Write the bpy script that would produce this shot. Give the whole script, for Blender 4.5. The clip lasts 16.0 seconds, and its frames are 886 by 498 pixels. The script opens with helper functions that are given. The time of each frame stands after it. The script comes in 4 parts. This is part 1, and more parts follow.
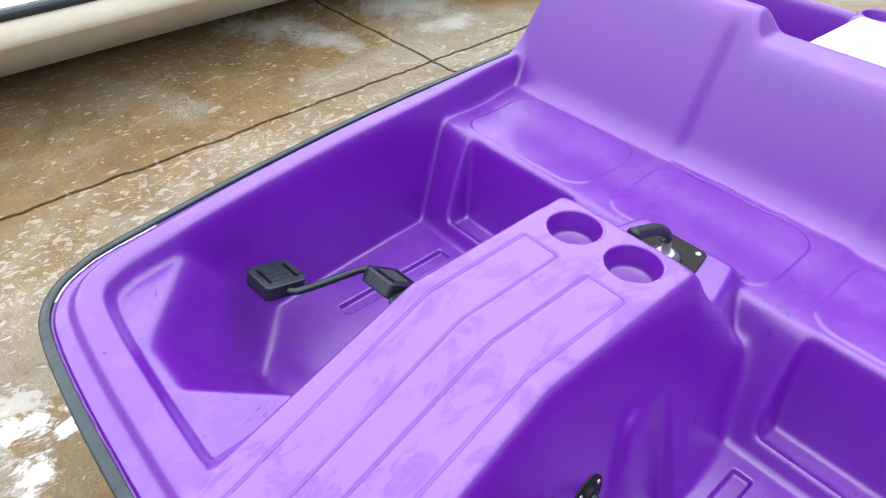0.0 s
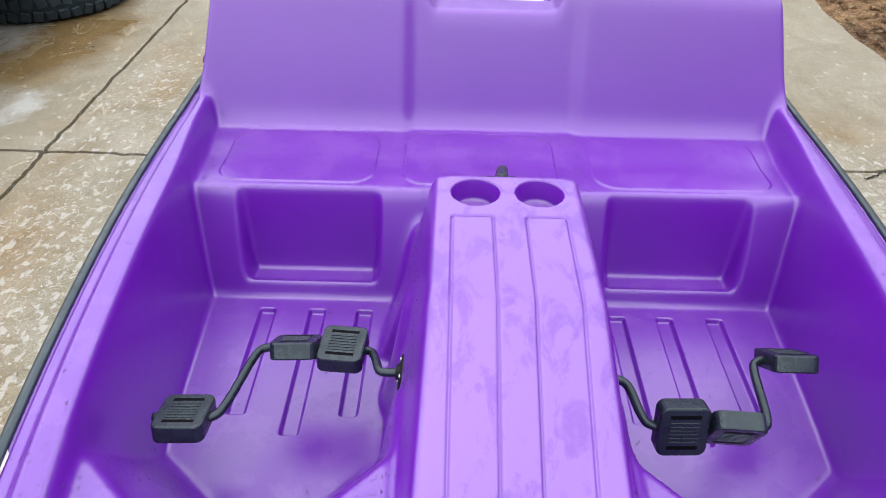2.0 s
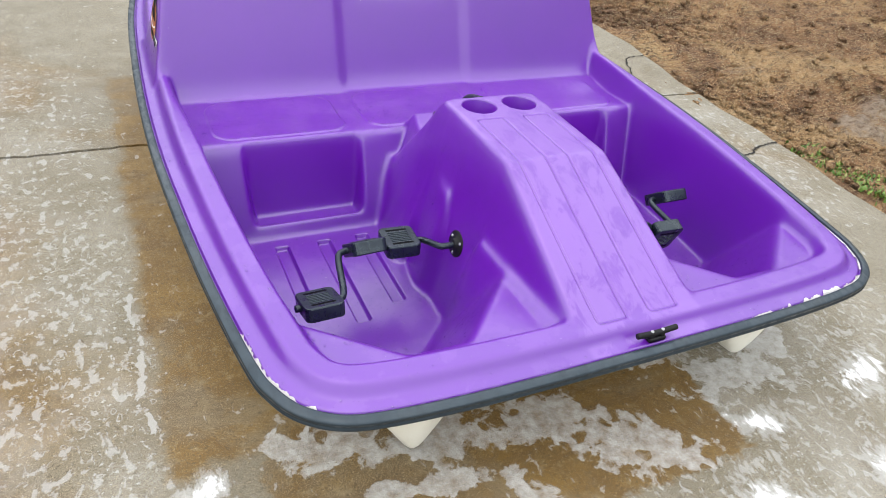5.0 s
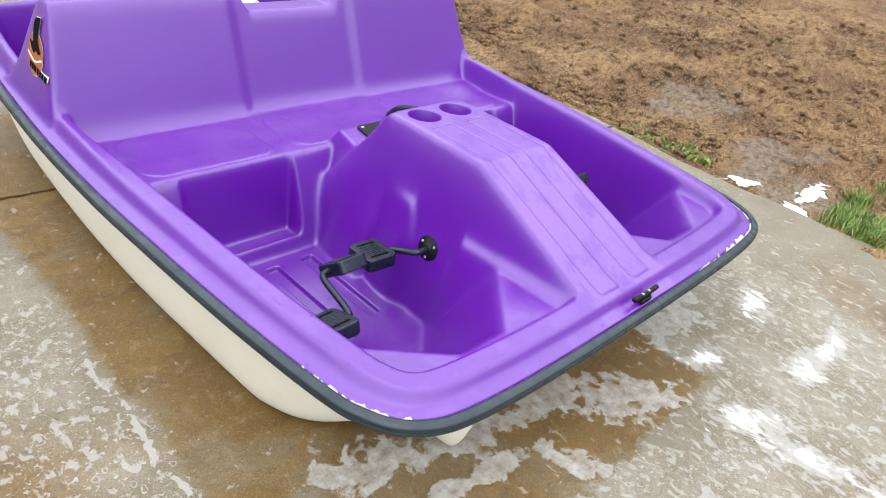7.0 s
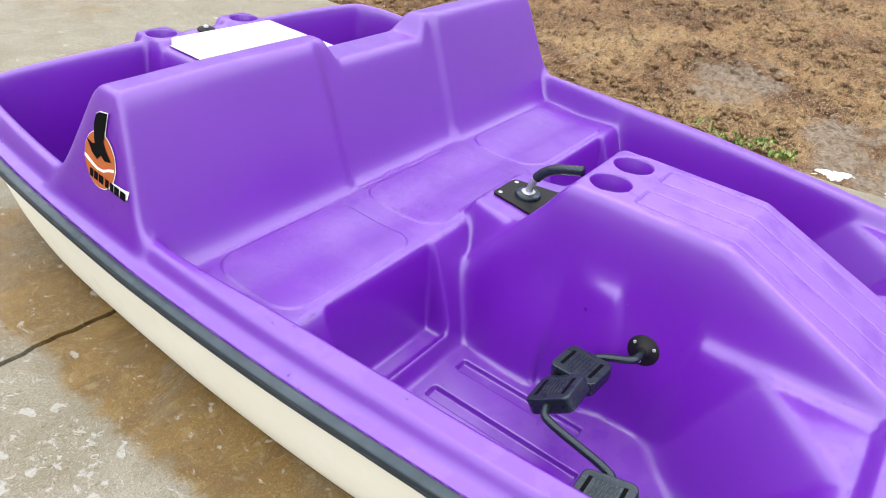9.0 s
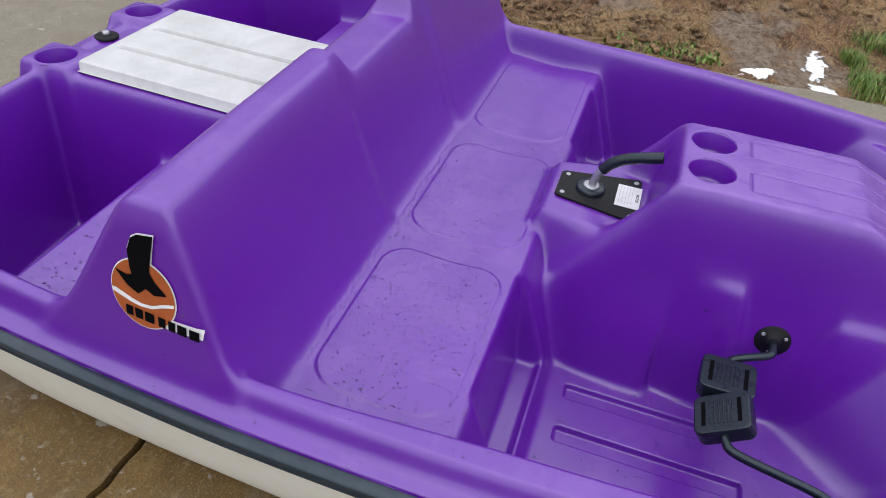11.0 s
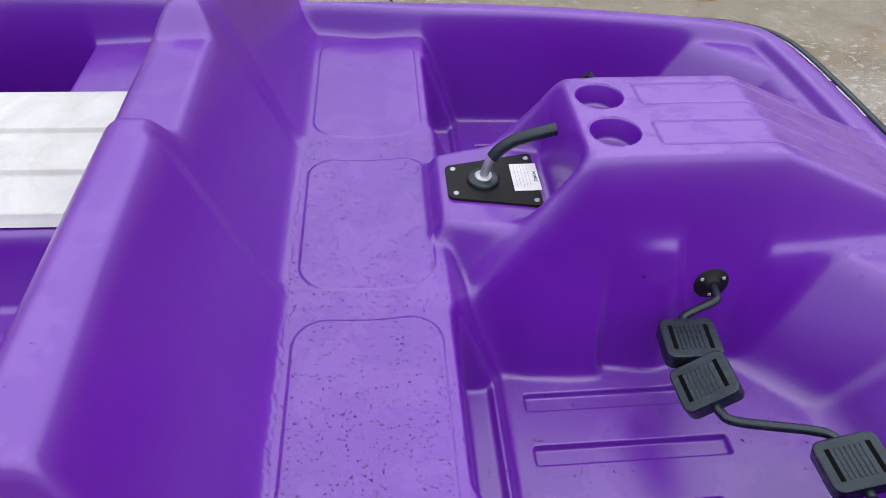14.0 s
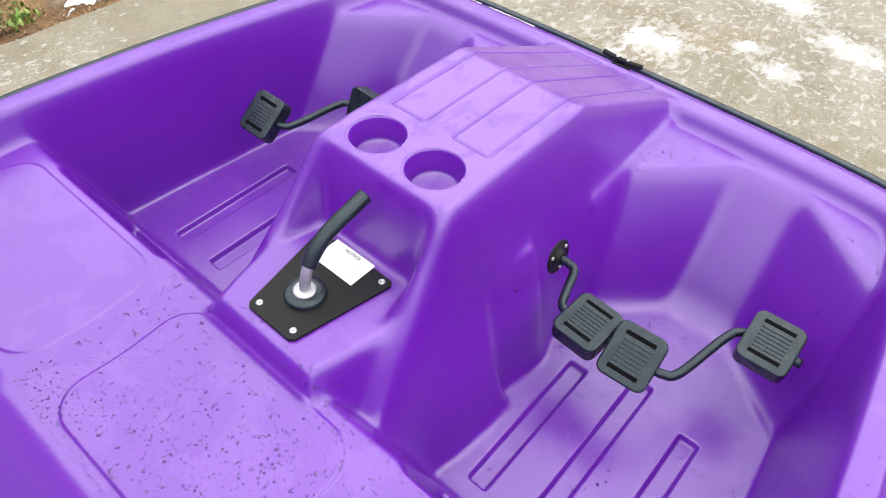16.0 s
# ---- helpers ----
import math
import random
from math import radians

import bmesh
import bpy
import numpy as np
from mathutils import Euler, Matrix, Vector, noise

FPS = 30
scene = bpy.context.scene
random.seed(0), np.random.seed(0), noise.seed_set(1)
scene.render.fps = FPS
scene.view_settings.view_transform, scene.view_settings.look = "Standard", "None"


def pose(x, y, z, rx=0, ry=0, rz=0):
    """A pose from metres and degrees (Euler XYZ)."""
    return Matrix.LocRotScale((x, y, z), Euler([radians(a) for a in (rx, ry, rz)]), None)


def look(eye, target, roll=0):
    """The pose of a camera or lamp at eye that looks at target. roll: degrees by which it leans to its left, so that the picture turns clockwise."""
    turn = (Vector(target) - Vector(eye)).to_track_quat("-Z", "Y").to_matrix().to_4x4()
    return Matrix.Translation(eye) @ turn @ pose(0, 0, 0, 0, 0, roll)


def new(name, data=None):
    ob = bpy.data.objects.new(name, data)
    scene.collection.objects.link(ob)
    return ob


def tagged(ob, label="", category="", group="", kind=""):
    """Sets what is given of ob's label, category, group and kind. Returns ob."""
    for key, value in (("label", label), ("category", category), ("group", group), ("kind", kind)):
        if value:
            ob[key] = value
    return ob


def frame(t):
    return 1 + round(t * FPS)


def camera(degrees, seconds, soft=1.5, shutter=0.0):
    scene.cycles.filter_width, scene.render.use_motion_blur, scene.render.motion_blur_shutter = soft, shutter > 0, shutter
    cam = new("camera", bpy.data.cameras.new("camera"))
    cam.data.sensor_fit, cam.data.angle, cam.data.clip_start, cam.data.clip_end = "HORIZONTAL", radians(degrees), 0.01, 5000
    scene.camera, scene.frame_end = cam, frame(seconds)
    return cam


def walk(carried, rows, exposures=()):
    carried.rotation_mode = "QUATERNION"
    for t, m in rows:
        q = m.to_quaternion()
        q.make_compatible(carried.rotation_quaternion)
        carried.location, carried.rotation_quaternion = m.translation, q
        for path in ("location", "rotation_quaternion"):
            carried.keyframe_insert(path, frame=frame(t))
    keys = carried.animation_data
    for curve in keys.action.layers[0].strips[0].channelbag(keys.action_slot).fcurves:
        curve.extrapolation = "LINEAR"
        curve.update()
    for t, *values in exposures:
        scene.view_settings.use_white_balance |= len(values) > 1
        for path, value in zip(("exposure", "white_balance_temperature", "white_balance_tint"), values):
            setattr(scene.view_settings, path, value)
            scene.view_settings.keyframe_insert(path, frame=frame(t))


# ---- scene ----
cam = camera(65.6, 16.0, soft=0.55)
PATH = [
    (0, (0.477, 0.198, 1.249), (-0.65, 1.229, -0.042), 1.3),
    (0.5, (0.322, 0.107, 1.254), (-0.453, 1.424, -0.036), 2.7),
    (1, (0.202, -0.061, 1.281), (-0.305, 1.397, 0.009), 2.9),
    (1.5, (0.04, -0.056, 1.263), (-0.35, 1.449, 0.005), -1.5),
    (2, (-0.113, -0.123, 1.253), (-0.128, 1.448, 0.015), 1.1),
    (2.5, (-0.193, -0.256, 1.252), (0.0, 1.296, 0.005), 1.7),
    (3, (-0.164, -0.417, 1.256), (-0.029, 1.172, 0.049), 1.5),
    (3.5, (-0.216, -0.541, 1.265), (-0.223, 1.12, 0.151), -0.9),
    (4, (-0.369, -0.587, 1.244), (-0.083, 1.031, 0.104), 4.3),
    (4.2, (-0.492, -0.607, 1.26), (-0.113, 0.985, 0.11), 5.4),
    (6.3, (-1.32, -0.313, 1.258), (-0.125, 0.847, 0.151), 7.7),
    (6.5, (-1.332, -0.312, 1.255), (-0.139, 0.859, 0.157), 7.5),
    (7, (-1.393, -0.291, 1.222), (-0.098, 0.816, 0.175), 10.0),
    (7.5, (-1.42, -0.293, 1.209), (-0.142, 0.855, 0.185), 10.8),
    (8, (-1.412, -0.13, 1.199), (-0.122, 1.038, 0.214), 9.3),
    (8.5, (-1.379, 0.232, 1.197), (-0.094, 1.338, 0.137), 8.1),
    (9, (-1.435, 0.52, 1.202), (-0.042, 1.446, 0.105), 6.9),
    (9.2, (-1.463, 0.604, 1.217), (-0.028, 1.45, 0.11), 6.5),
    (11.3, (-1.379, 1.215, 1.25), (0.109, 1.592, -0.032), 4.8),
    (11.5, (-1.384, 1.217, 1.239), (0.111, 1.577, -0.039), 4.1),
    (12, (-1.394, 1.239, 1.241), (0.1, 1.56, -0.049), 4.3),
    (12.5, (-1.388, 1.258, 1.246), (0.128, 1.496, -0.036), 4.7),
    (13, (-1.346, 1.22, 1.241), (0.217, 1.224, -0.008), 5.3),
    (13.5, (-1.245, 1.291, 1.226), (0.281, 1.234, -0.066), 3.7),
    (14, (-1.115, 1.423, 1.232), (0.327, 1.28, -0.146), 1.5),
    (14.5, (-1.034, 1.569, 1.231), (0.238, 0.988, -0.199), 6.2),
    (15, (-0.921, 1.612, 1.245), (0.19, 0.819, -0.217), 3.5),
    (15.5, (-0.705, 1.608, 1.232), (0.364, 0.76, -0.231), -1.0),
    (16, (-0.593, 1.622, 1.222), (0.258, 0.577, -0.256), 2.6),
]
# seconds, stops, white balance: darker and a little bluer while the white lid is in view
EXPOSURES = ((0.0, 1.18, 6500, 10), (1.0, 1.09, 6500, 10), (2.5, 1.03, 6500, 10), (4.2, 0.90, 6500, 10), (6.3, 1.02, 6500, 10), (8.0, 1.03, 6500, 10), (9.2, 1.25, 6500, 10),
             (11.3, 0.24, 6250, 15), (12.6, 0.24, 6250, 15), (13.3, 0.39, 6250, 15), (14.0, 0.48, 6350, 15), (14.5, 0.76, 6450, 14), (15.0, 1.32, 6800, 10), (16.0, 1.12, 6800, 10))
walk(cam, [(t, look(eye, target, roll)) for t, eye, target, roll in PATH], EXPOSURES)

# ---- light: an overcast sky, brighter overhead ----
SUN_EL, SUN_ROT = 80.0, 250.0
world = bpy.data.worlds.new("overcast_sky")
scene.world = world
world.use_nodes = True
wn, wl = world.node_tree.nodes, world.node_tree.links
sky = wn.new("ShaderNodeTexSky")
sky.sky_type, sky.sun_disc = "NISHITA", False
sky.sun_elevation, sky.sun_rotation = radians(SUN_EL), radians(SUN_ROT)
sky.air_density, sky.dust_density, sky.ozone_density = 1.0, 6.0, 1.0
veil = wn.new("ShaderNodeMix")
veil.data_type = "RGBA"
veil.inputs[0].default_value = 0.6
veil.inputs[7].default_value = (9.0, 9.3, 9.8, 1)
wl.new(sky.outputs[0], veil.inputs[6])
wl.new(veil.outputs[2], wn["Background"].inputs[0])
wn["Background"].inputs[1].default_value = 0.047
sun = new("sun", bpy.data.lights.new("sun", "SUN"))
sun.data.energy, sun.data.angle, sun.data.color = 2.7, radians(140), (0.96, 0.985, 1.0)
sun.matrix_world = pose(0, 0, 6, 90 - SUN_EL, 0, 180 - SUN_ROT)


# ---- small helpers ----
def part(name, bm, material, parent=None, label="", smooth=True):
    """One mesh object from a bmesh, under a thing or a part."""
    me = bpy.data.meshes.new(name)
    bm.to_mesh(me)
    bm.free()
    return dress(name, me, material, parent, label, smooth)


def dress(name, me, material, parent=None, label="", smooth=True):
    me.materials.append(material)
    if smooth:
        me.polygons.foreach_set("use_smooth", [True] * len(me.polygons))
    ob = new(name, me)
    if parent is not None:
        ob.parent = parent
    if label:
        ob["label"] = label
    return ob


def thing(name, label, category, group="", kind=""):
    return tagged(new(name), label, category, group, kind)


def grid_mesh(name, xs, ys, zs, keep):
    """A sheet over the plan: heights zs[row, column] at ys x xs; only the cells in keep."""
    ny, nx = zs.shape
    verts = np.empty((ny, nx, 3), np.float32)
    verts[..., 0], verts[..., 1], verts[..., 2] = xs[None, :], ys[:, None], zs
    i = np.arange(ny * nx).reshape(ny, nx)
    quads = np.stack([i[:-1, :-1], i[:-1, 1:], i[1:, 1:], i[1:, :-1]], -1)[keep]
    used = np.zeros(ny * nx, bool)
    used[quads.ravel()] = True
    order = np.cumsum(used) - 1
    quads, verts = order[quads], verts.reshape(-1, 3)[used]
    me = bpy.data.meshes.new(name)
    me.vertices.add(len(verts))
    me.vertices.foreach_set("co", verts.ravel())
    me.loops.add(quads.size)
    me.loops.foreach_set("vertex_index", quads.ravel().astype(np.int32))
    me.polygons.add(len(quads))
    me.polygons.foreach_set("loop_start", np.arange(0, quads.size, 4, dtype=np.int32))
    me.update(calc_edges=True)
    me.validate()
    return me


def smax(a, b, k):
    h = np.clip(0.5 + 0.5 * (a - b) / k, 0, 1)
    return b + (a - b) * h + k * h * (1 - h)


def smin(a, b, k):
    return -smax(-a, -b, k)


def step(a, b, v):
    h = np.clip((v - a) / (b - a), 0, 1)
    return h * h * (3 - 2 * h)


def blur(z, sigma):
    """Rounds all creases of a height sheet; sigma in cells."""
    n = int(3 * sigma + 1)
    w = np.exp(-0.5 * (np.arange(-n, n + 1) / sigma) ** 2)
    w /= w.sum()
    for axis in (0, 1):
        pad = [(n, n) if a == axis else (0, 0) for a in (0, 1)]
        p = np.pad(z, pad, mode="edge")
        z = sum(wk * (p[k:k + z.shape[0], :] if axis == 0 else p[:, k:k + z.shape[1]]) for k, wk in enumerate(w))
    return z


def rrect(x, y, x0, x1, y0, y1, r):
    """Signed distance to a rounded rectangle, negative inside."""
    qx = np.abs(x - (x0 + x1) / 2) - (x1 - x0) / 2 + r
    qy = np.abs(y - (y0 + y1) / 2) - (y1 - y0) / 2 + r
    return np.hypot(np.maximum(qx, 0), np.maximum(qy, 0)) + np.minimum(np.maximum(qx, qy), 0) - r


def smooth_line(points, n):
    """A Catmull-Rom curve through points, n steps a span."""
    p = np.array([points[0], *points, points[-1]], float)
    out = []
    for a, b, c, d in zip(p, p[1:], p[2:], p[3:]):
        for t in np.arange(n) / n:
            out.append(0.5 * (2 * b + (c - a) * t + (2 * a - 5 * b + 4 * c - d) * t**2 + (3 * b - a - 3 * c + d) * t**3))
    return np.array([*out, p[-1]])


def far_from(px, py, line):
    """Distance of plan points to a polyline."""
    best = np.full(px.shape, 9.0)
    for (ax, ay), (bx, by) in zip(line, line[1:]):
        ux, uy = bx - ax, by - ay
        t = np.clip(((px - ax) * ux + (py - ay) * uy) / max(ux * ux + uy * uy, 1e-12), 0, 1)
        np.minimum(best, (px - ax - t * ux) ** 2 + (py - ay - t * uy) ** 2, out=best)
    return np.sqrt(best)


def lathe(profile, n=40, close=False):
    bm = bmesh.new()
    rings = []
    for r, z in profile:
        if r < 1e-6:
            rings.append([bm.verts.new((0, 0, z))])
        else:
            rings.append([bm.verts.new((r * math.cos(2 * math.pi * k / n), r * math.sin(2 * math.pi * k / n), z)) for k in range(n)])
    pairs = list(zip(rings, rings[1:])) + ([(rings[-1], rings[0])] if close else [])
    for a, b in pairs:
        for k in range(n):
            m = (k + 1) % n
            if len(a) == 1:
                bm.faces.new((a[0], b[m], b[k]))
            elif len(b) == 1:
                bm.faces.new((a[k], a[m], b[0]))
            else:
                bm.faces.new((a[k], a[m], b[m], b[k]))
    bmesh.ops.recalc_face_normals(bm, faces=bm.faces)
    return bm


def box(sx, sy, sz, bevel=0.0, segments=2, at=(0, 0, 0)):
    bm = bmesh.new()
    bmesh.ops.create_cube(bm, size=1)
    bmesh.ops.scale(bm, vec=(sx, sy, sz), verts=bm.verts)
    if bevel:
        bmesh.ops.bevel(bm, geom=list(bm.edges), offset=bevel, segments=segments, profile=0.5, affect="EDGES")
    bmesh.ops.translate(bm, vec=at, verts=bm.verts)
    return bm


def plate(outline, thick, bevel=0.0):
    """A flat slab from an outline in the plan, its underside at z = 0."""
    bm = bmesh.new()
    face = bm.faces.new([bm.verts.new((x, y, 0)) for x, y in outline])
    out = bmesh.ops.extrude_face_region(bm, geom=[face])
    bmesh.ops.translate(bm, vec=(0, 0, thick), verts=[v for v in out["geom"] if isinstance(v, bmesh.types.BMVert)])
    bmesh.ops.recalc_face_normals(bm, faces=bm.faces)
    if bevel:
        top = [e for e in bm.edges if all(v.co.z > thick - 1e-6 for v in e.verts)]
        bmesh.ops.bevel(bm, geom=top, offset=bevel, segments=2, profile=0.5, affect="EDGES")
    return bm


def tube(points, radius, n=12, spans=8):
    """A round bar along a smooth curve through points."""
    line = [Vector(p) for p in smooth_line(points, spans)]
    bm = bmesh.new()
    rings, up = [], Vector((0.3, 0.2, 1)).normalized()
    for k, p in enumerate(line):
        ahead = (line[min(k + 1, len(line) - 1)] - line[max(k - 1, 0)]).normalized()
        side = ahead.cross(up).normalized()
        up = side.cross(ahead).normalized()
        rings.append([bm.verts.new(p + radius * (math.cos(a) * side + math.sin(a) * up)) for a in np.linspace(0, 2 * math.pi, n, False)])
    for a, b in zip(rings, rings[1:]):
        for k in range(n):
            bm.faces.new((a[k], a[(k + 1) % n], b[(k + 1) % n], b[k]))
    bm.faces.new(rings[0][::-1]), bm.faces.new(rings[-1])
    bmesh.ops.recalc_face_normals(bm, faces=bm.faces)
    return bm


def joined(*meshes):
    bm = bmesh.new()
    for other in meshes:
        me = bpy.data.meshes.new("tmp")
        other.to_mesh(me)
        other.free()
        bm.from_mesh(me)
        bpy.data.meshes.remove(me)
    return bm


def moved(bm, m):
    bmesh.ops.transform(bm, matrix=m, verts=bm.verts)
    return bm


# ---- materials ----
class Mat:
    """A short way to write node materials."""

    def __init__(self, name, rough=0.5, metal=0.0, spec=0.5):
        self.mat = bpy.data.materials.new(name)
        self.mat.use_nodes = True
        self.nodes, self.links = self.mat.node_tree.nodes, self.mat.node_tree.links
        self.bsdf = self.nodes["Principled BSDF"]
        self.bsdf.inputs["Roughness"].default_value = rough
        self.bsdf.inputs["Metallic"].default_value = metal
        self.bsdf.inputs["Specular IOR Level"].default_value = spec
        self.coord = self.nodes.new("ShaderNodeTexCoord").outputs["Object"]

    def set(self, name, value):
        if isinstance(value, bpy.types.NodeSocket):
            self.links.new(value, self.bsdf.inputs[name])
        else:
            self.bsdf.inputs[name].default_value = (*value, 1) if isinstance(value, tuple) else value
        return self

    def scaled(self, sx, sy, sz, shift=(0, 0, 0)):
        n = self.nodes.new("ShaderNodeMapping")
        n.inputs["Scale"].default_value, n.inputs["Location"].default_value = (sx, sy, sz), shift
        self.links.new(self.coord, n.inputs[0])
        return n.outputs[0]

    def noise(self, scale, detail=4.0, rough=0.55, warp=0.0, where=None):
        n = self.nodes.new("ShaderNodeTexNoise")
        n.inputs["Scale"].default_value, n.inputs["Detail"].default_value = scale, detail
        n.inputs["Roughness"].default_value, n.inputs["Distortion"].default_value = rough, warp
        self.links.new(where or self.coord, n.inputs["Vector"])
        return n.outputs[0]

    def voronoi(self, scale, feature="F1", where=None):
        n = self.nodes.new("ShaderNodeTexVoronoi")
        n.feature = feature
        n.inputs["Scale"].default_value = scale
        self.links.new(where or self.coord, n.inputs["Vector"])
        return n.outputs["Distance"]

    def ramp(self, value, *stops):
        n = self.nodes.new("ShaderNodeValToRGB")
        el = n.color_ramp.elements
        while len(el) < len(stops):
            el.new(0.5)
        for e, (pos, c) in zip(el, stops):
            e.position, e.color = pos, (c, c, c, 1) if isinstance(c, (int, float)) else (*c, 1)
        self.links.new(value, n.inputs[0])
        return n.outputs[0]

    def math(self, op, a, b=0.0):
        n = self.nodes.new("ShaderNodeMath")
        n.operation = op
        for socket, v in zip(n.inputs, (a, b)):
            if isinstance(v, bpy.types.NodeSocket):
                self.links.new(v, socket)
            else:
                socket.default_value = v
        return n.outputs[0]

    def mix(self, factor, a, b):
        n = self.nodes.new("ShaderNodeMix")
        n.data_type = "RGBA"
        for socket, v in ((n.inputs[0], factor), (n.inputs[6], a), (n.inputs[7], b)):
            if isinstance(v, bpy.types.NodeSocket):
                self.links.new(v, socket)
            else:
                socket.default_value = (*v, 1) if isinstance(v, tuple) else v
        return n.outputs[2]

    def axis(self, k):
        n = self.nodes.new("ShaderNodeSeparateXYZ")
        self.links.new(self.coord, n.inputs[0])
        return n.outputs[k]

    def facing(self):
        """How far the surface looks up."""
        n = self.nodes.new("ShaderNodeSeparateXYZ")
        self.links.new(self.nodes.new("ShaderNodeNewGeometry").outputs["True Normal"], n.inputs[0])
        return n.outputs[2]

    def blobs(self, where, *ellipses):
        """1 in the middle of the nearest ellipse of the plan (x, y, rx, ry, turn), 0 at its edge, less beyond."""
        out = None
        for x, y, rx, ry, turn in ellipses:
            n, d = self.nodes.new("ShaderNodeMapping"), self.nodes.new("ShaderNodeVectorMath")
            n.vector_type, d.operation = "TEXTURE", "LENGTH"
            n.inputs["Location"].default_value, n.inputs["Rotation"].default_value, n.inputs["Scale"].default_value = (x, y, 0), (0, 0, radians(turn)), (rx, ry, 1)
            self.links.new(where, n.inputs[0])
            self.links.new(n.outputs[0], d.inputs[0])
            v = self.math("SUBTRACT", 1.0, d.outputs["Value"])
            out = v if out is None else self.math("MAXIMUM", out, v)
        return out

    def warped(self, scale, amount, detail=3.0):
        """The coordinates, pushed about by noise."""
        n, off, scl, add = (self.nodes.new(k) for k in ("ShaderNodeTexNoise", "ShaderNodeVectorMath", "ShaderNodeVectorMath", "ShaderNodeVectorMath"))
        n.inputs["Scale"].default_value, n.inputs["Detail"].default_value = scale, detail
        self.links.new(self.coord, n.inputs["Vector"])
        off.operation, scl.operation = "SUBTRACT", "MULTIPLY"
        off.inputs[1].default_value, scl.inputs[1].default_value = (0.5, 0.5, 0.5), (amount, amount, 0)
        self.links.new(n.outputs["Color"], off.inputs[0])
        self.links.new(off.outputs[0], scl.inputs[0])
        self.links.new(self.coord, add.inputs[0])
        self.links.new(scl.outputs[0], add.inputs[1])
        return add.outputs[0]

    def span(self, value, a, b, to=1.0):
        """0 below a, rising to full at b."""
        n = self.nodes.new("ShaderNodeMapRange")
        n.inputs["From Min"].default_value, n.inputs["From Max"].default_value, n.inputs["To Max"].default_value = a, b, to
        self.links.new(value, n.inputs["Value"])
        return n.outputs[0]

    def most(self, *values):
        out = values[0]
        for v in values[1:]:
            out = self.math("MAXIMUM", out, v)
        return out

    def within(self, x0, x1, y0, y1, soft, wander):
        """1 within a box of the plan with uneven sides."""
        x, y = self.math("ADD", self.axis(0), wander), self.math("ADD", self.axis(1), wander)
        sides = (self.span(x, x0 - soft, x0 + soft), self.span(x, x1 + soft, x1 - soft), self.span(y, y0 - soft, y0 + soft), self.span(y, y1 + soft, y1 - soft))
        out = sides[0]
        for v in sides[1:]:
            out = self.math("MINIMUM", out, v)
        return out

    def spot(self, x, y, rx, ry, soft=0.5):
        """1 within an ellipse of the plan, falling to 0 round it."""
        dx = self.math("DIVIDE", self.math("SUBTRACT", self.axis(0), x), rx)
        dy = self.math("DIVIDE", self.math("SUBTRACT", self.axis(1), y), ry)
        d = self.math("ADD", self.math("MULTIPLY", dx, dx), self.math("MULTIPLY", dy, dy))
        return self.ramp(d, (1 - soft, 1.0), (1.0, 0.0))

    def bump(self, height, strength=0.2, distance=0.002, also=None):
        n = self.nodes.new("ShaderNodeBump")
        n.inputs["Strength"].default_value, n.inputs["Distance"].default_value = strength, distance
        self.links.new(height, n.inputs["Height"])
        if also is not None:
            self.links.new(also, n.inputs["Normal"])
        self.links.new(n.outputs[0], self.bsdf.inputs["Normal"])
        return n.outputs[0]


def purple_plastic():
    m = Mat("purple_moulded_plastic", spec=0.1)
    broad = m.ramp(m.noise(3.0, 5), (0.3, (0.098, 0.0018, 0.288)), (0.75, (0.118, 0.0028, 0.328)))
    # pale torn patches on flat tops: dried soap film, plus painted sky sheen
    film = m.math("MULTIPLY", m.span(m.noise(8.0, 8, 0.62, 0.3), 0.52, 0.56), m.span(m.facing(), 0.80, 0.97))
    top = m.math("MINIMUM", m.span(m.math("ABSOLUTE", m.axis(0)), 0.165, 0.150), m.span(m.axis(1), 1.07, 1.05))
    torn = m.span(m.noise(11.0, 9, 0.66, 0.5, m.scaled(1.6, 0.8, 1)), 0.41, 0.50)
    dried_and_sheen = m.math("MULTIPLY", m.math("MULTIPLY", m.math("MULTIPLY", top, torn), m.span(m.facing(), 0.70, 0.90)), 0.14)
    m.set("Base Color", m.mix(m.most(dried_and_sheen, m.math("MULTIPLY", film, 0.05)), broad, (0.46, 0.27, 0.66)))
    m.set("Roughness", m.ramp(m.noise(30.0, 4, 0.6), (0.35, 0.40), (0.7, 0.55)))
    m.set("Coat Weight", 1.0).set("Coat IOR", 1.80)
    m.set("Coat Roughness", m.ramp(m.noise(40.0, 5, 0.6), (0.35, 0.29), (0.65, 0.34)))
    m.bump(m.noise(260.0, 2, 0.5), 0.10, 0.0008)
    return m.mat


def hull_plastic():
    m = Mat("cream_hull_plastic", 0.42)
    stain = m.ramp(m.noise(4.0, 6, 0.65), (0.35, (0.84, 0.82, 0.70)), (0.7, (0.89, 0.88, 0.79)))
    streak = m.ramp(m.noise(9.0, 5, 0.6, 0.3, m.scaled(3, 1, 0.4)), (0.58, 0.0), (0.75, 1.0))
    m.set("Base Color", m.mix(m.math("MULTIPLY", streak, 0.18), stain, (0.55, 0.48, 0.36)))
    m.bump(m.noise(220.0, 3), 0.15, 0.001)
    return m.mat


